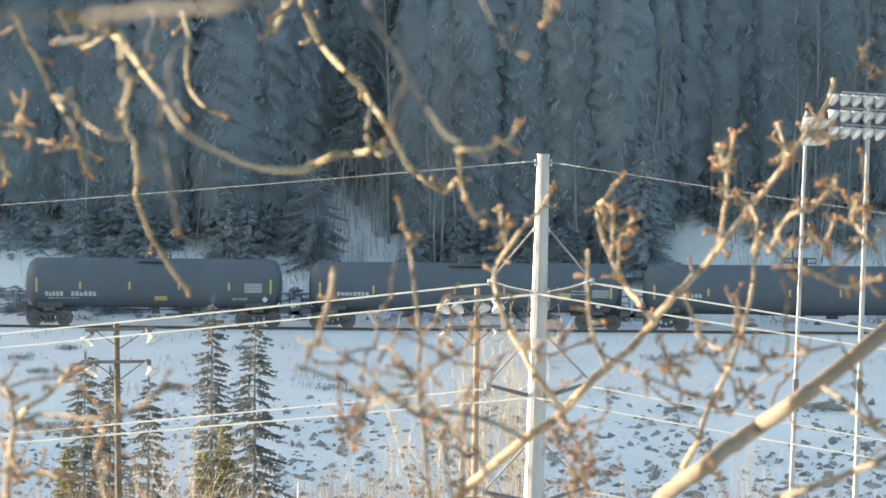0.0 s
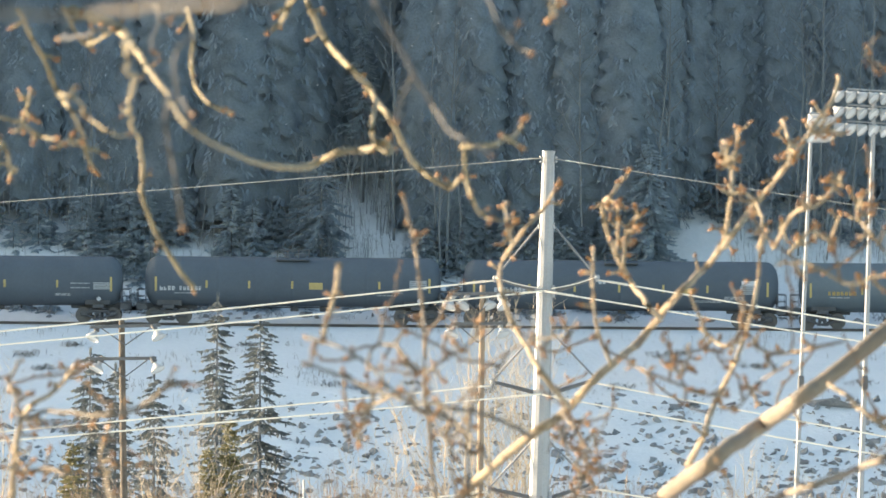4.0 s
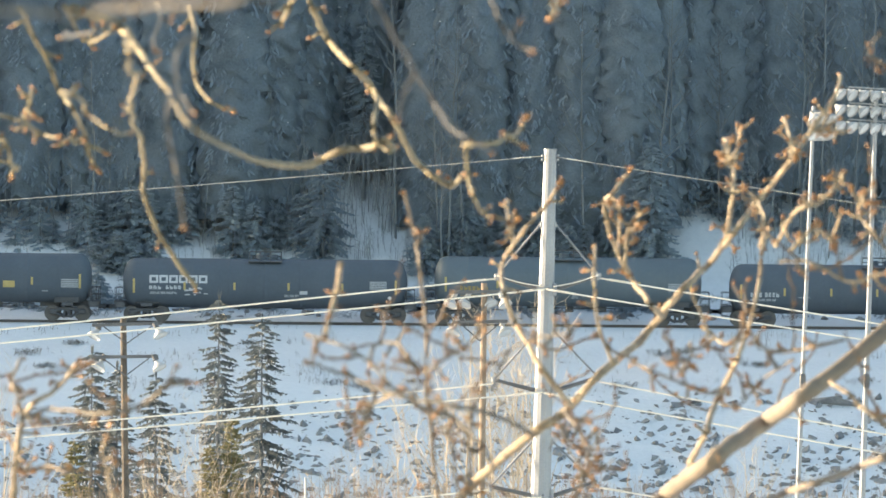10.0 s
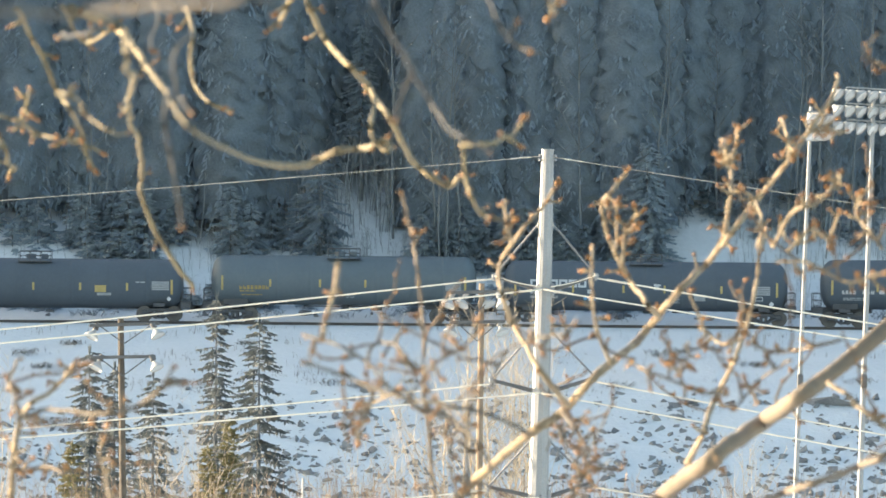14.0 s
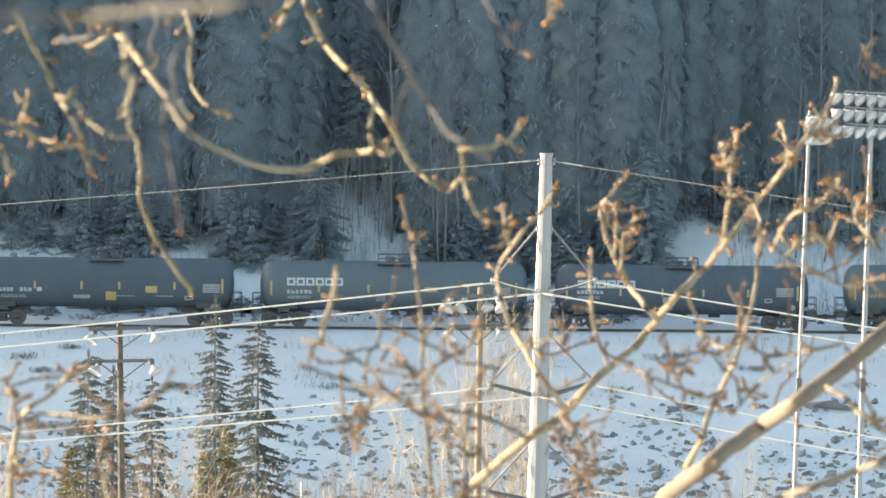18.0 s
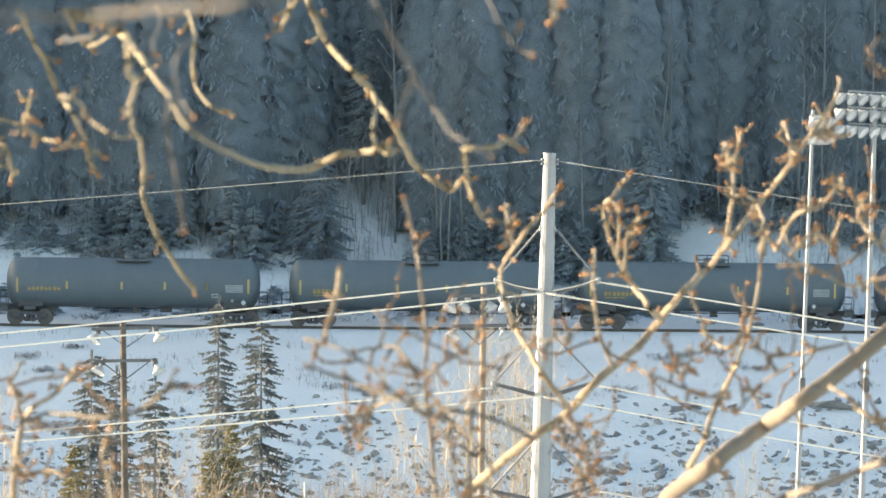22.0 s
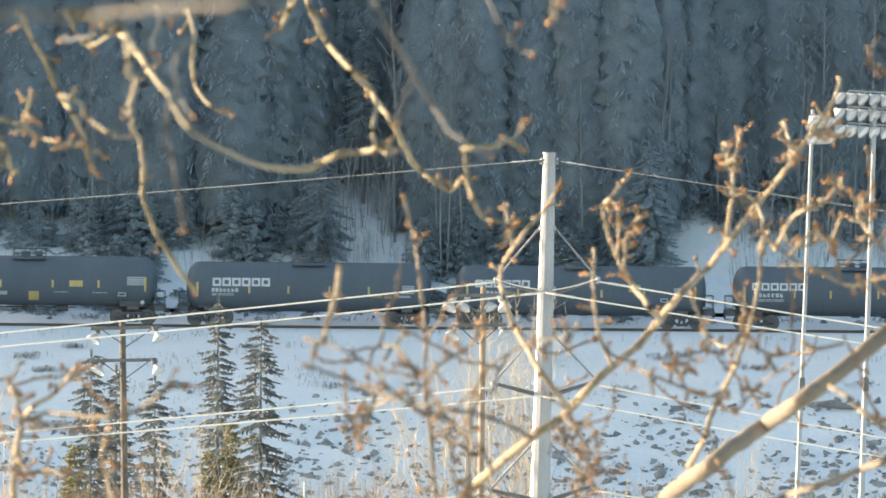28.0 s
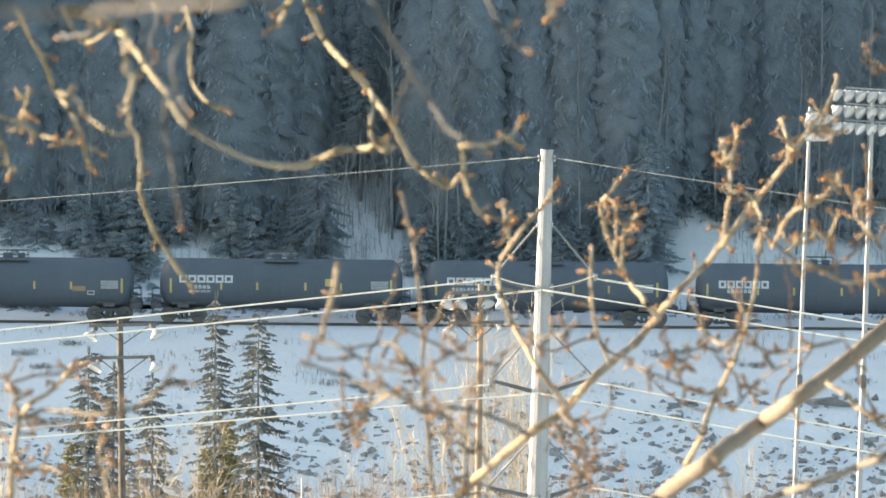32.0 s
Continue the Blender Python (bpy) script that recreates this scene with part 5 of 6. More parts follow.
def wooden_lamp_pole(top, low, width, mat, label, arms, floods, aim, shell):
    top, low = Vector(top), Vector(low)
    lean = (top - low).normalized()
    foot = low + lean * ((ground_z(low.x, low.y) - 0.4 - low.z) / lean.z)
    pole = thing("lamp_pole", Matrix.Translation(foot), label, "lamp pole", "wooden lamp poles")
    bm = bmesh.new()
    rod(bm, (0, 0, 0), top - foot, width * 0.62, width * 0.45, 10)
    part("post", bm, mat, pole)
    for a, b in arms:
        a, b = Vector(a) - foot, Vector(b) - foot
        bm = bmesh.new()
        mid = (a + b) / 2
        ang = math.atan2(b.z - a.z, b.x - a.x)
        box(bm, mid.x, mid.y - width * 0.6, mid.z, (b - a).length, 0.10, 0.13, 0.01, Matrix.Rotation(-ang, 4, "Y"))
        part("crossarm", bm, DARKARM, pole, "weathered dark crossarm")
        for s in (-1, 1):
            bm = bmesh.new()
            rod(bm, mid + Vector((s * (b - a).length * 0.36, -width * 0.6, -0.05)), mid + Vector((0, -width * 0.5, -0.75)), 0.025, None, 6)
            part("brace", bm, DARKARM, pole)
    for p in floods:
        q = Vector(p) - foot
        d = Vector((aim[0] if q.x < (top - foot).x else -aim[0], aim[1], aim[2])).normalized()
        lamp = flood(pole, q, d, 0.29, lens=DIMLENS)
        bm = bmesh.new()
        rod(bm, q - d * 0.48, q - d * 0.24, 0.11, 0.085, 12)
        rod(bm, q - d * 0.30, q - d * 0.27, 0.125, None, 12)
        part("ballast_housing", bm, shell, lamp)
        bm = bmesh.new()
        rod(bm, q - d * 0.36 + Vector((0, 0.02, 0)), q - d * 0.36 + Vector((-0.12 if d.x > 0 else 0.12, 0.05, 0.12)), 0.028, None, 6)
        part("bracket", bm, DARKARM, pole)


wooden_lamp_pole((-12.58, 399.87, -10.48), (-12.43, 399.74, -17.47), 0.27, WOOD, "weathered wooden pole with two crossarms and white floodlights",
                 (((-13.81, 399.87, -10.76), (-11.04, 399.87, -10.66)), ((-13.75, 399.84, -12.02), (-11.19, 399.85, -11.96))),
                 ((-13.69, 399.86, -11.13), (-13.50, 399.84, -12.36), (-11.12, 398.86, -11.04), (-11.14, 398.84, -12.31)), (-0.42, -0.34, -0.84), DARKARM)
wooden_lamp_pole((1.64, 399.90, -8.97), (1.60, 399.74, -17.35), 0.25, PALEWOOD, "pale wooden pole with white floodlights on short arms",
                 (((0.37, 399.89, -9.34), (2.60, 399.90, -9.28)), ((0.38, 399.87, -10.52), (2.57, 399.87, -10.46))),
                 ((0.35, 399.89, -9.76), (0.89, 399.89, -9.74), (1.89, 399.89, -9.73), (2.44, 398.89, -9.72), (0.45, 399.87, -10.85), (2.46, 399.87, -10.84)), (-0.36, -0.42, -0.83), LAMPSHELL)


def stadium_pole(top, low, lamps_x, rows, label, edge_on):
    top, low = Vector(top), Vector(low)
    lean = (top - low).normalized()
    foot = low + lean * ((ground_z(low.x, low.y) - 0.4 - low.z) / lean.z)
    pole = thing("stadium_light", Matrix.Translation(foot), label, "stadium light", "stadium lights")
    bm = bmesh.new()
    rod(bm, (0, 0, 0), top - foot, 0.115 if edge_on else 0.14, 0.06 if edge_on else 0.075, 12)
    part("mast", bm, GALV, pole)
    for z in rows:
        c = top - foot + Vector((0, 0, z))
        bm = bmesh.new()
        if edge_on:
            box(bm, c.x + 0.28, c.y, c.z + 0.16, 0.07, 2.6, 0.07, 0.01, Matrix.Rotation(radians(-18), 4, "Z"))
        else:
            box(bm, c.x + 0.3, c.y, c.z + 0.17, 2.6, 0.06, 0.06, 0.01, Matrix.Rotation(radians(3), 4, "Y"))
        part("crossarm", bm, GALV, pole)
        for k, dx in enumerate(lamps_x):
            p = c + (Vector((0.30 + 0.32 * dx, dx, -0.06)) if edge_on else Vector((dx, -0.1 - 0.04 * (k % 2), -0.06 - 0.05 * dx)))
            aim = (0.3, -0.35, -0.6) if edge_on else (0.55, -0.35 - 0.1 * (k % 2), -0.55)
            flood(pole, p, aim, 0.27)
    bm = bmesh.new()
    box(bm, *(low - foot + lean * 4.2 + Vector((0, -0.2, 0))), 0.22, 0.25, 0.5, 0.03)
    part("control_box", bm, DARKARM, pole)


stadium_pole((13.47, 370.04, -1.74), (13.02, 369.77, -15.95), (-1.0, -0.5, 0.0, 0.5, 1.0), (-0.35, -0.95), "slim steel stadium mast whose lamp racks are seen end-on", True)
stadium_pole((15.75, 370.04, -1.27), (15.37, 369.77, -15.93), (-1.32, -0.9, -0.48, -0.06, 0.36, 0.78, 1.2), (0.0, -0.58, -1.18), "slim steel stadium mast with three racks of white floodlights", False)


# ---- the cottonwood in front ----
TREE_RNG, BUDS = random.Random(21), ([], [])
cottonwood = thing("cottonwood_tree", Matrix.Translation((-2.6, 10.0, ground_z(-2.6, 10.0) - 0.2)), "leafless cottonwood with pale warm bark and reddish buds", "tree")
ORIGIN = cottonwood.matrix_basis.translation.copy()


def spindle():
    """Points and faces of one pointed bud of unit length and radius."""
    n = 6
    v = [Vector((math.cos(6.2832 * k / n) * w, math.sin(6.2832 * k / n) * w, z)) for z, w in ((0.0, 0.35), (0.3, 1.0), (0.65, 0.75)) for k in range(n)]
    f = [(a * n + k, a * n + (k + 1) % n, (a + 1) * n + (k + 1) % n, (a + 1) * n + k) for a in range(2) for k in range(n)]
    return v + [Vector((0, 0, 1))], f + [(2 * n + k, 2 * n + (k + 1) % n, 3 * n) for k in range(n)]


SPINDLE = spindle()
ONE_BUD = bpy.data.meshes.new("bud")
ONE_BUD.from_pydata(*SPINDLE[:1], [], SPINDLE[1])
ONE_BUD.materials.append(BUD_EACH)
BUD_COUNT = [0]


def bud_data(store, p, d, length, r):
    """A pointed bud, set on its twig; past the first few hundred they are joined."""
    m = Matrix.Translation(p) @ d.to_track_quat("Z", "Y").to_matrix().to_4x4() @ Matrix.Diagonal((r, r, length, 1))
    BUD_COUNT[0] += 1
    if BUD_COUNT[0] % 3 == 0 and BUD_COUNT[0] < 900:
        share("bud", ONE_BUD, cottonwood, m)
        return
    i = len(store[0])
    store[0].extend(m @ q for q in SPINDLE[0])
    store[1].extend(tuple(i + k for k in q) for q in SPINDLE[1])


def branch(points, widths, mat=None, spurs=6, shoots=0, tip=True, name="branch", size=1.0):
    """A branch through points (metres), with knuckled rings, short spurs and buds."""
    rng = TREE_RNG
    pts = [p - ORIGIN for p in smooth_path(points, 6)]
    n = len(pts)
    step = (pts[-1] - pts[0]).length / n
    radii = []
    for i, p in enumerate(pts):
        r = float(np.interp(i / 6, range(len(widths)), widths)) / 2
        radii.append(r * (1 + 0.12 * noise.noise(p * 45) + (0.12 if i % 6 == 0 and r < 0.008 else 0)))
        if 0 < i < n - 1:
            pts[i] = p + Vector((noise.noise(p * 14), noise.noise(p * 14 + Vector((5, 5, 5))), noise.noise(p * 14 + Vector((9, 0, 3))))) * min(0.006, step * 0.25)
    v, f = tube_data(pts, radii, 10)
    buds, wood = BUDS, (v, f)
    for _ in range(spurs):
        i = rng.randrange(2, n - 1)
        d = (pts[i] - pts[i - 1]).normalized()
        a = Vector((rng.uniform(-1, 1), rng.uniform(-1, 1), rng.uniform(-1, 1)))
        out = (a - d * a.dot(d)).normalized()
        go = (out + d * 0.6).normalized()
        ln = rng.uniform(0.003, 0.016) * size
        e = pts[i] + go * (radii[i] + ln)
        vv, ff = tube_data([pts[i], pts[i] + go * (radii[i] + ln * 0.5) + out * 0.002, e], [0.0019 * size, 0.0016 * size, 0.0015 * size], 6, len(wood[0]))
        wood[0].extend(vv)
        wood[1].extend(ff)
        for _b in range(rng.randrange(1, 4)):
            bud_data(buds, e + Vector((rng.uniform(-1, 1), rng.uniform(-1, 1), rng.uniform(-1, 1))) * 0.002, go + Vector((rng.uniform(-0.7, 0.7), rng.uniform(-0.7, 0.7), rng.uniform(-0.5, 0.8))),
                     rng.uniform(0.005, 0.010) * size, rng.uniform(0.0015, 0.0026) * size)
    if tip:
        d = pts[-1] - pts[-2]
        for _b in range(rng.randrange(2, 5)):
            bud_data(buds, pts[-1], d.normalized() + Vector((rng.uniform(-0.6, 0.6), rng.uniform(-0.6, 0.6), rng.uniform(-0.6, 0.6))), rng.uniform(0.006, 0.011) * size, rng.uniform(0.0017, 0.0027) * size)
    ob = link(name, v, f, mat or TWIG, cottonwood, smooth=True)
    for _ in range(shoots):
        i = rng.randrange(3, n - 1)
        p = pts[i].copy()
        d = Vector((rng.uniform(-1, 1), rng.uniform(-0.5, 0.5), rng.uniform(-0.35, 1))).normalized()
        line, long = [p], rng.uniform(0.03, 0.10) * size
        for k in range(6):
            d = (d + Vector((rng.uniform(-0.5, 0.5), rng.uniform(-0.3, 0.3), rng.uniform(-0.35, 0.5)))).normalized()
            p = p + d * long / 6
            line.append(p)
            if k > 0:
                out = Vector((rng.uniform(-1, 1), rng.uniform(-1, 1), rng.uniform(-0.6, 1)))
                for _b in range(rng.randrange(1, 3)):
                    bud_data(buds, p, d * 0.4 + out, rng.uniform(0.004, 0.009) * size, rng.uniform(0.0013, 0.0024) * size)
        vv, ff = tube_data(line, [0.0016 * size, 0.0015 * size, 0.0014 * size, 0.0013 * size, 0.0012 * size, 0.0011 * size, 0.0009 * size], 5)
        link("twig", vv, ff, YOUNG, ob, smooth=True)
    return ob


# trunk beside the view, with one limb passing above it and one below
v, f = tube_data([p - ORIGIN for p in smooth_path([(-2.6, 10.0, ORIGIN.z), (-2.62, 10.0, -3.0), (-2.55, 10.02, -1.0), (-2.6, 10.0, 1.2), (-2.5, 10.0, 3.0)], 4)],
                 list(np.linspace(0.17, 0.08, 17)), 14)
link("trunk", v, f, TWIG_BROWN, cottonwood, smooth=True)
for line, r0, r1 in ((((-2.615, 10.012, 0.535), (-1.666, 10.007, 0.276), (-0.788, 9.504, 0.148), (-0.245, 9.004, 0.114), (0.112, 9.504, 0.119), (0.452, 10.005, 0.145)), 0.035, 0.006),
                     (((-2.601, 9.981, -1.079), (-1.657, 9.988, -0.737), (-0.768, 9.991, -0.557), (-0.267, 9.992, -0.519), (0.012, 10.492, -0.536), (0.197, 10.992, -0.554), (0.357, 9.992, -0.497)), 0.05, 0.016)):
    pts = [p - ORIGIN for p in smooth_path(line, 6)]
    v, f = tube_data(pts, list(np.linspace(r0, r1, len(pts))), 12)
    link("limb", v, f, TWIG_BROWN, cottonwood, smooth=True)
branch(((-0.338, 9.242, 0.039), (-0.327, 10.002, 0.029), (-0.316, 10.002, 0.022), (-0.287, 9.502, 0.003), (-0.261, 9.001, -0.013), (-0.178, 6.501, -0.023), (-0.142, 5.500, -0.034), (-0.131, 5.500, -0.044), (-0.138, 6.500, -0.061), (-0.148, 8.000, -0.084), (-0.154, 9.500, -0.104), (-0.131, 10.000, -0.109), (-0.101, 10.000, -0.095), (-0.075, 10.000, -0.092), (-0.052, 9.000, -0.077)),
       (0.0099, 0.0104, 0.0107, 0.0072, 0.0056, 0.0029, 0.0020, 0.0020, 0.0026, 0.0039, 0.0071, 0.0072, 0.0069, 0.0066, 0.0056), TWIG_SHADY, 5, 0, size=0.55)
branch(((-0.127, 2.411, 0.011), (-0.110, 2.391, 0.010), (-0.109, 2.841, 0.011), (-0.084, 2.801, 0.013), (-0.051, 2.491, 0.014), (-0.039, 2.631, 0.017), (-0.013, 2.741, 0.023)),
       (0.0018, 0.0017, 0.0020, 0.0019, 0.0015, 0.0013, 0.0011), TWIG_TAN, 0, 0, tip=False, size=0.26)
branch(((-0.187, 6.001, 0.012), (-0.184, 6.001, -0.011), (-0.262, 8.501, -0.048), (-0.286, 9.500, -0.075), (-0.295, 10.000, -0.113), (-0.296, 9.999, -0.140), (-0.286, 9.999, -0.174), (-0.272, 9.998, -0.196), (-0.257, 9.998, -0.218), (-0.244, 9.997, -0.232)),
       (0.0032, 0.0031, 0.0044, 0.0048, 0.0050, 0.0049, 0.0048, 0.0047, 0.0046, 0.0045), TWIG_SHADY, 4, 0, size=0.60)
branch(((-0.367, 8.752, 0.038), (-0.378, 9.252, 0.020), (-0.365, 9.252, -0.001), (-0.357, 9.241, -0.019), (-0.349, 9.251, -0.038), (-0.322, 8.801, -0.050), (-0.326, 9.190, -0.072), (-0.323, 9.250, -0.091), (-0.315, 9.230, -0.107)),
       (0.0043, 0.0045, 0.0044, 0.0044, 0.0043, 0.0041, 0.0042, 0.0042, 0.0041), TWIG_SHADY, 4, 0, size=0.90)
branch(((-0.261, 6.911, -0.029), (-0.245, 6.751, -0.028), (-0.248, 7.100, -0.044), (-0.222, 6.750, -0.051), (-0.224, 7.240, -0.058)),
       (0.0022, 0.0020, 0.0019, 0.0017, 0.0016), TWIG_SHADY, 2, 0, size=0.70)
branch(((-0.326, 9.220, -0.077), (-0.325, 9.050, -0.080), (-0.332, 8.940, -0.080)),
       (0.0033, 0.0030, 0.0028), TWIG_SHADY, 4, 0, size=0.90)
branch(((-0.253, 10.023, 0.044), (-0.240, 9.762, 0.022), (-0.242, 9.762, 0.003), (-0.249, 10.101, -0.019), (-0.242, 10.051, -0.036), (-0.223, 9.821, -0.049), (-0.209, 10.041, -0.057)),
       (0.0049, 0.0045, 0.0042, 0.0040, 0.0037, 0.0034, 0.0031), TWIG_SHADY, 3, 0, size=1.00)
branch(((-0.148, 5.511, -0.021), (-0.148, 5.420, -0.036), (-0.146, 5.450, -0.053), (-0.142, 5.420, -0.070), (-0.139, 5.459, -0.093)),
       (0.0022, 0.0021, 0.0021, 0.0020, 0.0019), TWIG_GREY_SHADE, 0, 0, size=0.56)
branch(((-0.157, 10.834, 0.133), (-0.150, 10.873, 0.079), (-0.140, 10.793, 0.048), (-0.127, 11.042, 0.016), (-0.097, 10.762, -0.014), (-0.082, 11.141, -0.033), (-0.072, 10.971, -0.047), (-0.058, 10.751, -0.062), (-0.043, 10.820, -0.089), (-0.031, 11.190, -0.117), (-0.009, 11.209, -0.136), (0.009, 11.239, -0.145), (0.022, 11.120, -0.131)),
       (0.0072, 0.0071, 0.0070, 0.0070, 0.0067, 0.0068, 0.0066, 0.0063, 0.0063, 0.0064, 0.0062, 0.0061, 0.0059), TWIG_SHADY, 8, 0, size=1.00)
branch(((-0.060, 9.141, -0.039), (-0.061, 8.820, -0.063), (-0.059, 9.030, -0.078), (-0.048, 8.940, -0.085), (-0.044, 9.140, -0.082)),
       (0.0041, 0.0037, 0.0036, 0.0034, 0.0033), TWIG_SHADY, 3, 0, size=0.90)
branch(((-0.065, 5.842, 0.073), (-0.044, 5.382, 0.042), (-0.026, 5.351, 0.009), (-0.016, 5.621, -0.009), (-0.008, 5.791, -0.025), (0.004, 5.660, -0.040), (0.013, 5.420, -0.046), (0.027, 5.630, -0.053)),
       (0.0029, 0.0025, 0.0024, 0.0024, 0.0024, 0.0022, 0.0020, 0.0020), TWIG_GREY_SHADE, 0, 0, size=0.56)
branch(((-0.016, 5.471, -0.009), (-0.023, 5.490, -0.025), (-0.025, 5.460, -0.035)),
       (0.0019, 0.0017, 0.0015), TWIG_GREY_SHADE, 0, 0, size=0.56)
branch(((0.021, 6.243, 0.078), (0.025, 6.072, 0.042), (0.034, 5.881, 0.017), (0.046, 6.231, 0.006), (0.054, 6.101, 0.003)),
       (0.0022, 0.0020, 0.0018, 0.0018, 0.0016), TWIG_GREY_SHADE, 2, 0, size=0.60)
branch(((-0.131, 8.914, 0.110), (-0.136, 9.033, 0.060), (-0.137, 8.872, 0.041), (-0.147, 9.092, 0.027)),
       (0.0052, 0.0050, 0.0046, 0.0045), TWIG_SHADY, 3, 0, size=0.90)
branch(((0.014, 7.290, -0.065), (0.038, 7.280, -0.062), (0.049, 7.360, -0.058), (0.058, 7.470, -0.051)),
       (0.0036, 0.0032, 0.0029, 0.0027), TWIG_SHADY, 4, 0, size=0.75)
branch(((0.018, 8.200, -0.071), (0.020, 8.190, -0.099), (0.025, 8.129, -0.114), (0.032, 8.249, -0.128), (0.040, 8.239, -0.131)),
       (0.0033, 0.0031, 0.0029, 0.0028, 0.0026), TWIG_SHADY, 3, 0, size=0.80)
branch(((-0.403, 8.971, -0.055), (-0.401, 9.211, -0.058), (-0.386, 9.210, -0.062), (-0.369, 8.991, -0.051), (-0.367, 9.051, -0.034)),
       (0.0036, 0.0036, 0.0035, 0.0033, 0.0032), TWIG_SHADY, 6, 0, size=0.90)
branch(((-0.435, 9.690, -0.075), (-0.404, 9.280, -0.081), (-0.397, 9.310, -0.100), (-0.396, 9.420, -0.109)),
       (0.0043, 0.0040, 0.0039, 0.0038), TWIG_SHADY, 5, 0, size=0.95)
branch(((-0.325, 7.760, -0.052), (-0.324, 8.170, -0.066), (-0.295, 7.770, -0.066)),
       (0.0024, 0.0024, 0.0021), TWIG_SHADY, 4, 0, size=0.80)
branch(((-0.328, 8.762, 0.040), (-0.335, 9.162, 0.025), (-0.325, 9.162, 0.011), (-0.310, 8.992, 0.010), (-0.288, 8.852, 0.021)),
       (0.0035, 0.0036, 0.0035, 0.0033, 0.0032), TWIG_SHADY, 5, 0, size=0.90)
branch(((-0.204, 7.152, 0.036), (-0.196, 6.952, 0.015), (-0.195, 6.861, 0.001)),
       (0.0025, 0.0023, 0.0021), TWIG_GREY_SHADE, 1, 0, size=0.70)
branch(((-0.206, 6.362, 0.020), (-0.221, 6.341, 0.013), (-0.252, 6.671, 0.009)),
       (0.0026, 0.0023, 0.0021), TWIG_GREY_SHADE, 0, 0, size=0.65)
branch(((0.188, 11.231, -0.566), (0.209, 10.843, -0.499), (0.245, 11.213, -0.489), (0.260, 11.003, -0.462), (0.284, 10.784, -0.432), (0.316, 10.844, -0.410), (0.357, 11.174, -0.401), (0.373, 10.765, -0.366), (0.402, 10.745, -0.344), (0.433, 10.766, -0.320), (0.464, 10.786, -0.295), (0.531, 10.867, -0.245)),
       (0.0195, 0.0188, 0.0193, 0.0189, 0.0184, 0.0184, 0.0189, 0.0181, 0.0180, 0.0179, 0.0179, 0.0179), LIMB, 5, 3, tip=False, size=1.00)
branch(((-0.027, 12.220, -0.625), (-0.013, 12.121, -0.579), (0.013, 12.012, -0.537), (0.047, 12.003, -0.499), (0.108, 11.794, -0.438), (0.144, 11.814, -0.415), (0.185, 11.745, -0.366), (0.236, 12.186, -0.342), (0.262, 12.216, -0.312), (0.283, 11.907, -0.271), (0.320, 12.188, -0.247), (0.340, 11.838, -0.203), (0.379, 12.039, -0.163), (0.406, 11.860, -0.120), (0.438, 12.021, -0.082), (0.463, 12.071, -0.048), (0.476, 12.202, -0.020)),
       (0.0131, 0.0125, 0.0119, 0.0113, 0.0106, 0.0102, 0.0096, 0.0095, 0.0090, 0.0083, 0.0079, 0.0072, 0.0068, 0.0062, 0.0058, 0.0053, 0.0049), TWIG, 16, 0, size=1.00)
branch(((0.287, 11.683, -0.466), (0.289, 11.554, -0.452), (0.293, 11.244, -0.417), (0.311, 11.654, -0.406), (0.325, 11.725, -0.382), (0.327, 11.246, -0.335), (0.351, 11.746, -0.324), (0.348, 11.377, -0.287), (0.360, 11.497, -0.251), (0.361, 11.478, -0.219), (0.377, 11.708, -0.197)),
       (0.0078, 0.0074, 0.0068, 0.0067, 0.0064, 0.0058, 0.0057, 0.0051, 0.0048, 0.0044, 0.0042), TWIG, 6, 1, size=1.00)
branch(((0.264, 12.196, -0.312), (0.241, 11.747, -0.286), (0.232, 12.217, -0.274), (0.218, 12.217, -0.250), (0.208, 12.208, -0.230), (0.194, 12.028, -0.198), (0.191, 12.029, -0.173), (0.199, 11.919, -0.161), (0.213, 11.969, -0.144), (0.215, 11.750, -0.131)),
       (0.0071, 0.0065, 0.0065, 0.0062, 0.0059, 0.0055, 0.0052, 0.0048, 0.0046, 0.0042), TWIG, 14, 0, size=1.00)
branch(((0.211, 11.748, -0.239), (0.214, 11.768, -0.209), (0.217, 11.768, -0.195), (0.228, 11.779, -0.182), (0.225, 11.759, -0.175)),
       (0.0047, 0.0045, 0.0042, 0.0039, 0.0037), TWIG, 10, 0, size=1.00)
branch(((0.341, 12.248, -0.227), (0.340, 12.138, -0.210), (0.336, 11.799, -0.158), (0.350, 12.200, -0.130), (0.357, 12.250, -0.095), (0.358, 12.221, -0.085)),
       (0.0065, 0.0061, 0.0055, 0.0052, 0.0048, 0.0044), TWIG, 18, 0, size=1.00)
branch(((0.312, 10.780, -0.116), (0.302, 10.760, -0.101), (0.309, 11.180, -0.090)),
       (0.0038, 0.0036, 0.0035), TWIG, 10, 0, size=1.00)
branch(((0.404, 11.840, -0.121), (0.403, 11.750, -0.096), (0.404, 12.061, -0.072)),
       (0.0047, 0.0042, 0.0038), TWIG, 14, 0, size=1.00)
branch(((0.146, 11.555, -0.396), (0.127, 11.255, -0.368), (0.105, 11.246, -0.337), (0.083, 11.506, -0.302), (0.069, 11.297, -0.265), (0.069, 11.618, -0.237), (0.092, 11.378, -0.194), (0.115, 11.419, -0.169), (0.127, 11.389, -0.148)),
       (0.0072, 0.0066, 0.0063, 0.0060, 0.0055, 0.0053, 0.0048, 0.0045, 0.0041), TWIG, 10, 1, size=1.00)
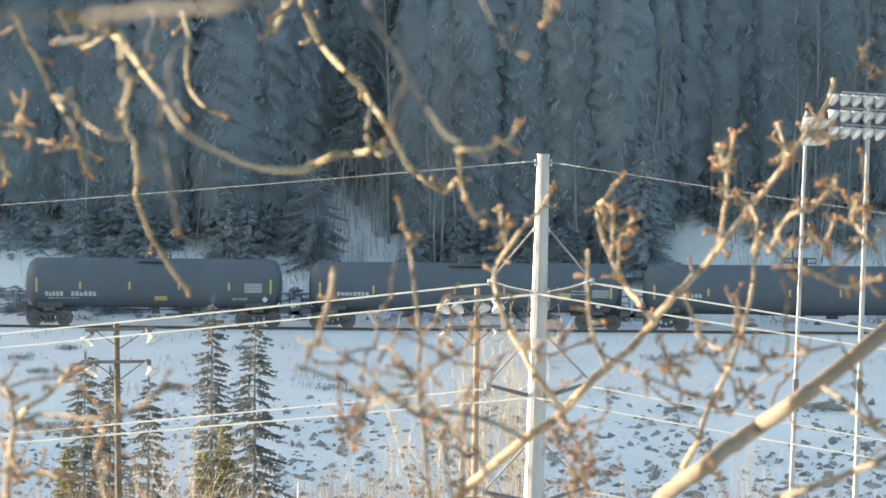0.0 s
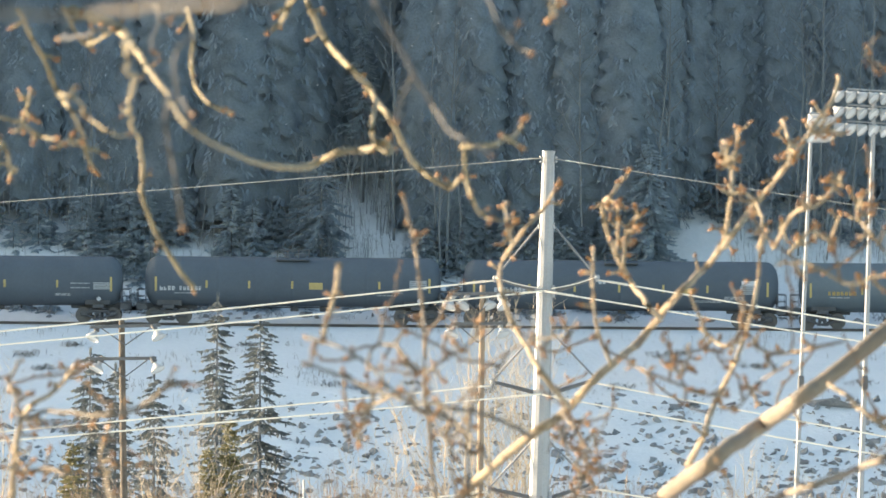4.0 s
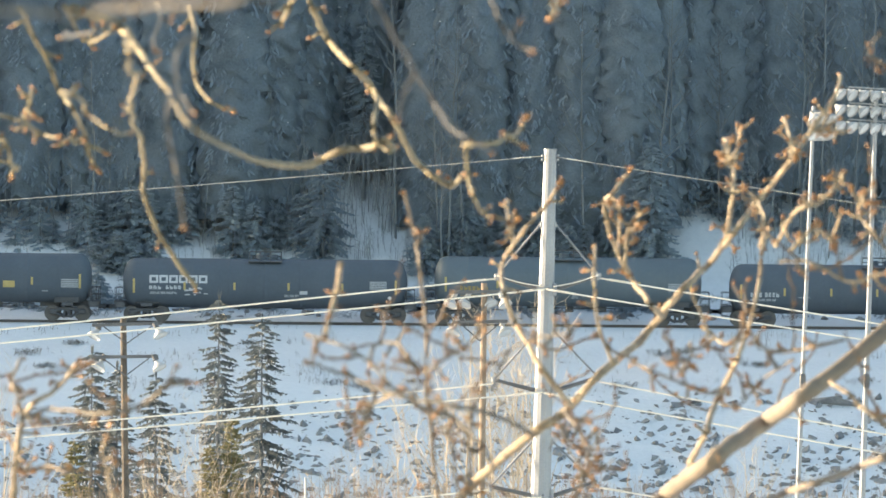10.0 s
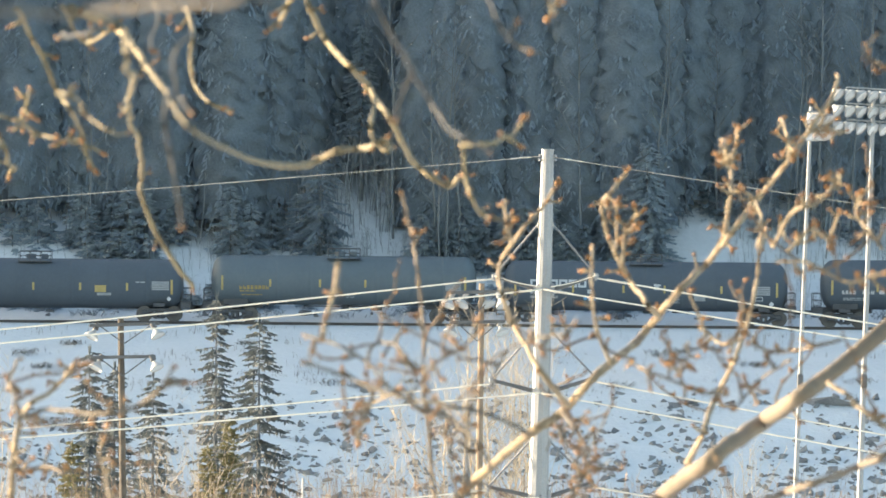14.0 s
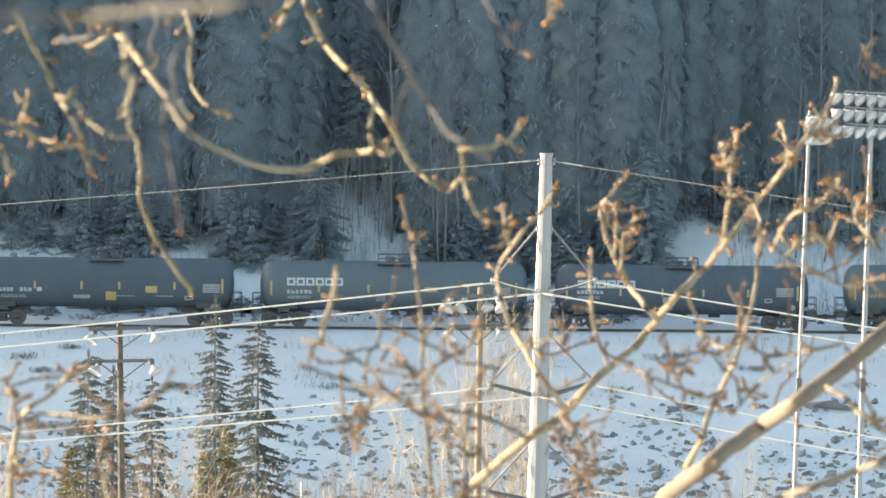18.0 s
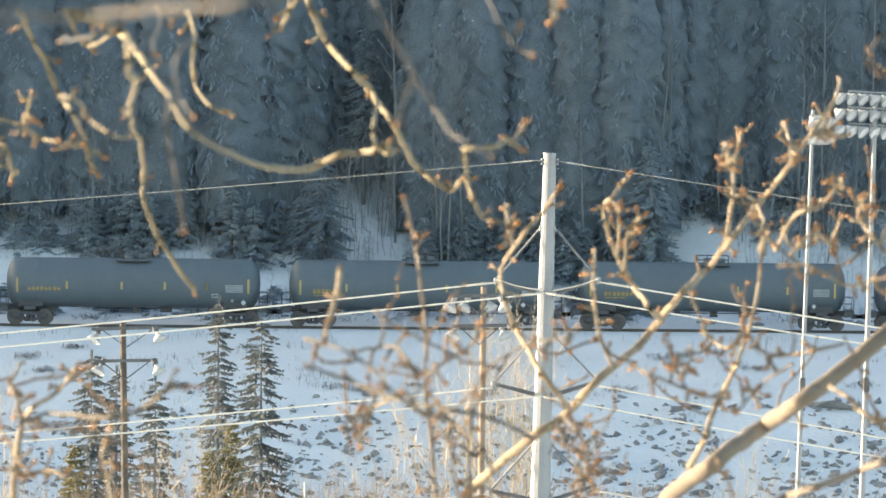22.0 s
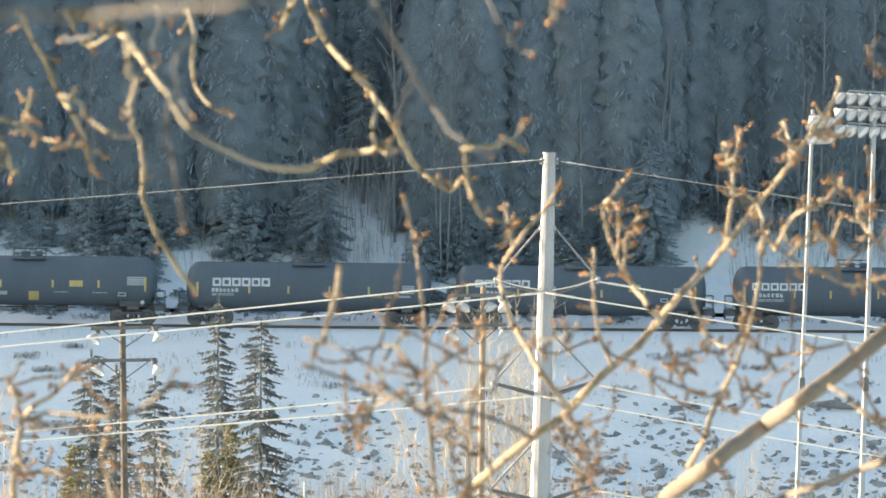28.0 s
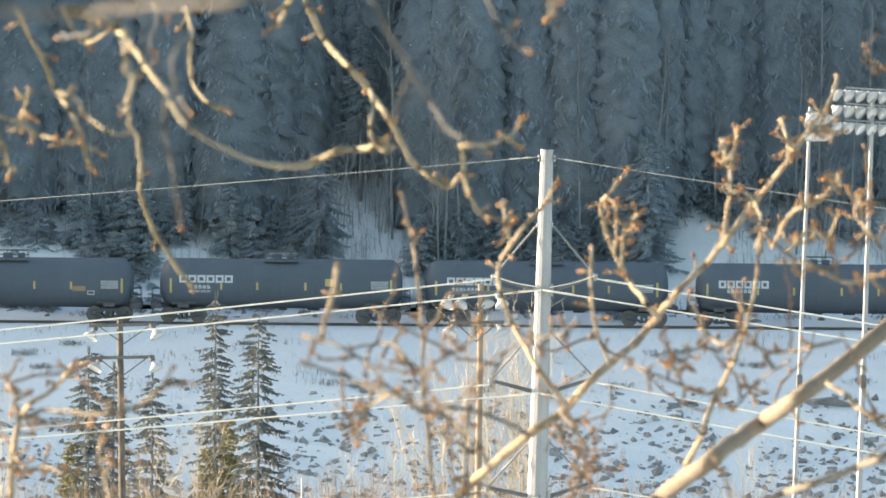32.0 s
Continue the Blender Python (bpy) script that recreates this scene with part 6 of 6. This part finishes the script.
branch(((0.071, 10.188, -0.185), (0.064, 9.989, -0.165), (0.065, 10.229, -0.146)),
       (0.0041, 0.0036, 0.0032), TWIG, 6, 0, size=1.00)
branch(((0.068, 7.636, -0.284), (0.039, 7.416, -0.264), (0.007, 7.247, -0.252), (-0.028, 7.527, -0.253), (-0.056, 7.657, -0.249), (-0.078, 7.647, -0.240), (-0.096, 7.247, -0.221)),
       (0.0034, 0.0031, 0.0029, 0.0029, 0.0027, 0.0026, 0.0023), TWIG_TAN, 4, 2, size=0.75)
branch(((-0.039, 8.626, -0.287), (-0.064, 8.726, -0.306), (-0.068, 8.635, -0.331)),
       (0.0031, 0.0027, 0.0023), TWIG, 8, 2, size=0.85)
branch(((-0.002, 9.572, -0.489), (-0.003, 9.264, -0.404), (-0.006, 9.274, -0.386), (-0.009, 9.265, -0.340), (-0.014, 9.256, -0.309), (-0.014, 9.257, -0.258), (-0.017, 9.377, -0.229), (-0.021, 9.258, -0.195), (-0.026, 9.518, -0.174), (-0.036, 9.319, -0.126)),
       (0.0043, 0.0040, 0.0040, 0.0039, 0.0038, 0.0037, 0.0036, 0.0035, 0.0035, 0.0033), TWIG_BROWN, 10, 1, size=0.95)
branch(((0.173, 10.246, -0.311), (0.159, 10.227, -0.276), (0.148, 9.857, -0.228), (0.153, 10.228, -0.191)),
       (0.0041, 0.0038, 0.0034, 0.0032), TWIG, 7, 2, size=1.00)
branch(((-0.384, 8.853, -0.466), (-0.382, 8.904, -0.429), (-0.377, 8.934, -0.390), (-0.370, 8.855, -0.347), (-0.379, 9.185, -0.332), (-0.354, 8.826, -0.306), (-0.350, 9.226, -0.305), (-0.312, 8.757, -0.265)),
       (0.0079, 0.0073, 0.0067, 0.0060, 0.0056, 0.0048, 0.0043, 0.0035), TWIG, 12, 2, size=0.90)
branch(((-0.313, 7.546, -0.273), (-0.298, 7.746, -0.273), (-0.239, 7.256, -0.259), (-0.219, 7.386, -0.257), (-0.199, 7.267, -0.240), (-0.193, 7.387, -0.229)),
       (0.0030, 0.0030, 0.0027, 0.0026, 0.0024, 0.0023), TWIG_FINE, 9, 2, size=0.75)
branch(((-0.345, 8.346, -0.299), (-0.362, 8.526, -0.282), (-0.360, 8.717, -0.264)),
       (0.0033, 0.0030, 0.0027), TWIG_BROWN, 8, 2, size=0.85)
branch(((-0.083, 8.248, -0.170), (-0.090, 8.728, -0.199), (-0.096, 8.697, -0.222), (-0.097, 8.327, -0.235)),
       (0.0044, 0.0045, 0.0044, 0.0041), TWIG, 3, 0, size=0.85)
branch(((0.302, 10.077, -0.277), (0.279, 9.867, -0.278), (0.268, 10.097, -0.276), (0.251, 9.857, -0.249), (0.241, 9.777, -0.225)),
       (0.0036, 0.0033, 0.0032, 0.0029, 0.0026), TWIG, 8, 2, size=1.00)
branch(((0.184, 8.224, -0.414), (0.220, 7.755, -0.352), (0.277, 8.225, -0.354), (0.295, 8.035, -0.337), (0.322, 8.135, -0.333), (0.343, 8.225, -0.329), (0.340, 7.756, -0.304), (0.394, 8.046, -0.295)),
       (0.0062, 0.0058, 0.0060, 0.0058, 0.0057, 0.0057, 0.0053, 0.0054), LIMB, 2, 3, tip=False, size=0.80)
branch(((0.442, 9.235, -0.355), (0.382, 8.846, -0.315), (0.382, 9.246, -0.316), (0.367, 9.116, -0.302), (0.354, 9.226, -0.295)),
       (0.0053, 0.0048, 0.0047, 0.0044, 0.0041), TWIG, 2, 1, size=0.90)
branch(((0.168, 9.066, -0.272), (0.181, 8.756, -0.271), (0.211, 8.976, -0.288), (0.228, 8.846, -0.292), (0.254, 8.976, -0.298)),
       (0.0028, 0.0025, 0.0024, 0.0022, 0.0020), TWIG_BROWN, 6, 2, size=0.90)
branch(((0.303, 8.747, -0.260), (0.294, 9.236, -0.291), (0.273, 9.026, -0.300), (0.256, 8.806, -0.306)),
       (0.0027, 0.0026, 0.0023, 0.0020), TWIG_BROWN, 7, 2, size=0.90)
branch(((0.347, 8.767, -0.243), (0.317, 8.747, -0.250), (0.295, 8.947, -0.259), (0.267, 8.767, -0.246)),
       (0.0027, 0.0025, 0.0023, 0.0020), TWIG_BROWN, 6, 2, size=0.90)
branch(((0.358, 10.918, -0.202), (0.374, 10.749, -0.163), (0.398, 10.749, -0.154), (0.427, 11.019, -0.136), (0.423, 10.750, -0.118)),
       (0.0049, 0.0044, 0.0041, 0.0038, 0.0034), TWIG, 18, 0, size=1.00)
branch(((0.369, 10.768, -0.205), (0.395, 10.808, -0.182), (0.429, 11.238, -0.198), (0.437, 11.119, -0.168)),
       (0.0043, 0.0040, 0.0038, 0.0035), TWIG, 16, 0, size=1.00)
branch(((0.365, 11.688, -0.217), (0.360, 11.339, -0.185), (0.363, 11.729, -0.165), (0.345, 11.579, -0.150)),
       (0.0047, 0.0042, 0.0040, 0.0036), TWIG, 14, 0, size=1.00)
branch(((0.405, 11.260, -0.085), (0.424, 11.291, -0.076), (0.449, 11.420, -0.084)),
       (0.0040, 0.0038, 0.0036), TWIG, 12, 0, size=1.00)
branch(((0.023, 8.234, -0.421), (0.018, 8.195, -0.366), (0.008, 7.745, -0.314), (0.004, 7.766, -0.289), (-0.005, 7.796, -0.279)),
       (0.0026, 0.0024, 0.0021, 0.0019, 0.0017), TWIG_TAN, 5, 2, size=0.80)
branch(((0.039, 7.626, -0.310), (0.029, 7.376, -0.283), (0.009, 7.686, -0.276), (-0.016, 7.416, -0.257), (-0.037, 7.297, -0.238), (-0.054, 7.427, -0.224), (-0.075, 7.417, -0.212), (-0.103, 7.747, -0.215)),
       (0.0031, 0.0028, 0.0028, 0.0026, 0.0024, 0.0023, 0.0021, 0.0021), TWIG_TAN, 4, 2, size=0.75)
branch(((-0.263, 8.233, -0.430), (-0.251, 7.765, -0.352), (-0.267, 8.105, -0.335), (-0.264, 7.886, -0.309), (-0.268, 8.216, -0.303)),
       (0.0026, 0.0023, 0.0022, 0.0019, 0.0018), TWIG, 8, 2, size=0.80)
branch(((0.427, 9.788, -0.183), (0.414, 9.829, -0.165), (0.414, 10.109, -0.153), (0.410, 9.879, -0.130)),
       (0.0035, 0.0032, 0.0030, 0.0026), TWIG, 14, 2, size=1.00)
branch(((0.300, 9.038, -0.182), (0.324, 8.858, -0.178), (0.354, 8.858, -0.193), (0.382, 8.748, -0.185)),
       (0.0028, 0.0026, 0.0025, 0.0023), TWIG, 7, 2, size=0.90)
branch(((0.119, 9.795, -0.344), (0.135, 9.745, -0.367), (0.148, 10.204, -0.418), (0.128, 9.983, -0.443)),
       (0.0035, 0.0032, 0.0030, 0.0027), TWIG_BROWN, 8, 2, size=1.00)
branch(((0.353, 8.202, 0.022), (0.343, 8.232, 0.006), (0.356, 8.191, -0.005)),
       (0.0017, 0.0016, 0.0014), TWIG_TAN, 6, 0, size=0.60)
branch(((0.093, 8.303, 0.104), (0.093, 8.483, 0.061), (0.088, 8.262, 0.043), (0.096, 8.722, 0.037)),
       (0.0030, 0.0028, 0.0025, 0.0023), TWIG, 5, 0, size=0.85)
branch(((-0.057, 8.037, -0.242), (-0.053, 8.247, -0.235), (-0.037, 8.197, -0.233), (-0.025, 7.917, -0.237), (-0.019, 8.247, -0.257)),
       (0.0029, 0.0028, 0.0026, 0.0023, 0.0022), TWIG_FINE, 7, 2, size=0.80)
branch(((-0.013, 7.827, -0.245), (0.004, 7.777, -0.232), (0.021, 7.787, -0.221), (0.031, 7.747, -0.211)),
       (0.0024, 0.0022, 0.0020, 0.0017), TWIG_FINE, 7, 2, size=0.80)
branch(((0.040, 7.747, -0.254), (0.046, 8.067, -0.247), (0.057, 8.097, -0.232), (0.080, 8.017, -0.222), (0.096, 7.757, -0.211), (0.108, 7.987, -0.209)),
       (0.0024, 0.0024, 0.0022, 0.0021, 0.0019, 0.0018), TWIG_FINE, 7, 2, size=0.80)
branch(((-0.054, 8.246, -0.271), (-0.061, 8.196, -0.293), (-0.079, 8.066, -0.294)),
       (0.0029, 0.0027, 0.0025), TWIG_FINE, 6, 2, size=0.80)
branch(((0.226, 9.217, -0.259), (0.211, 8.757, -0.260), (0.209, 8.846, -0.275)),
       (0.0029, 0.0025, 0.0024), TWIG_BROWN, 5, 2, size=0.90)
branch(((-0.141, 5.721, 0.012), (-0.139, 5.351, 0.002), (-0.150, 5.651, -0.011), (-0.150, 5.811, -0.024), (-0.133, 5.390, -0.032)),
       (0.0020, 0.0018, 0.0018, 0.0017, 0.0014), TWIG_GREY_SHADE, 0, 0, size=0.56)
branch(((0.203, 11.758, -0.224), (0.210, 12.098, -0.215), (0.205, 11.779, -0.187), (0.205, 11.759, -0.168)),
       (0.0042, 0.0041, 0.0038, 0.0037), TWIG, 8, 0, size=1.00)
branch(((0.106, 9.450, -0.333), (0.115, 9.600, -0.354), (0.122, 9.750, -0.378), (0.132, 9.450, -0.385), (0.149, 9.600, -0.406)),
       (0.0023, 0.0021, 0.0019, 0.0017, 0.0014), TWIG_TAN, 9, 1, size=0.80)
branch(((0.154, 9.250, -0.325), (0.146, 9.400, -0.352), (0.140, 9.550, -0.377), (0.137, 9.250, -0.385)),
       (0.0017, 0.0015, 0.0014, 0.0012), TWIG_TAN, 8, 1, size=0.80)
branch(((0.160, 9.350, -0.371), (0.149, 9.500, -0.387), (0.138, 9.650, -0.400), (0.115, 9.350, -0.387)),
       (0.0017, 0.0015, 0.0014, 0.0013), TWIG_TAN, 8, 1, size=0.80)
branch(((0.102, 9.550, -0.371), (0.111, 9.700, -0.360), (0.127, 9.850, -0.355), (0.139, 9.550, -0.341)),
       (0.0015, 0.0014, 0.0013, 0.0011), TWIG_TAN, 7, 1, size=0.80)
branch(((0.027, 9.050, -0.393), (0.027, 9.200, -0.375), (0.025, 9.350, -0.358), (0.028, 9.050, -0.322), (0.035, 9.200, -0.306)),
       (0.0030, 0.0027, 0.0025, 0.0022, 0.0020), TWIG_TAN, 7, 1, size=0.90)
branch(((-0.327, 8.850, -0.368), (-0.345, 9.000, -0.368), (-0.368, 9.150, -0.376), (-0.367, 8.850, -0.366)),
       (0.0030, 0.0027, 0.0023, 0.0020), TWIG_BROWN, 7, 2, size=0.95)
tagged(link("buds", *BUDS, BUD, cottonwood, "reddish brown pointed buds", smooth=True), kind="stuff")


# ---- what moves ----
def motions():
    times = (0, 8, 16, 24, 32)
    for car, x in CARS:
        walk(car, [(t, pose(x - SPEED * t, TRAIN_Y, RAIL_Z)) for t in times])
    # wheels roll without slipping; alike axles share their keys
    turn = math.degrees(SPEED / 0.457)
    steps = int(32 * turn / 80) + 1
    for axles, w in ((AXLES_LEAD, -0.89), (AXLES_TAIL, 0.89)):
        walk(axles[0], [(32 * i / steps, pose(w, 0, 0.457) @ Matrix.Rotation(-radians(turn * 32 * i / steps), 4, "Y")) for i in range(steps + 1)])
        keys = axles[0].animation_data
        for ob in axles[1:]:
            ob.rotation_mode = "QUATERNION"
            ob.animation_data_create()
            ob.animation_data.action = keys.action
            ob.animation_data.action_slot = keys.action_slot


motions()
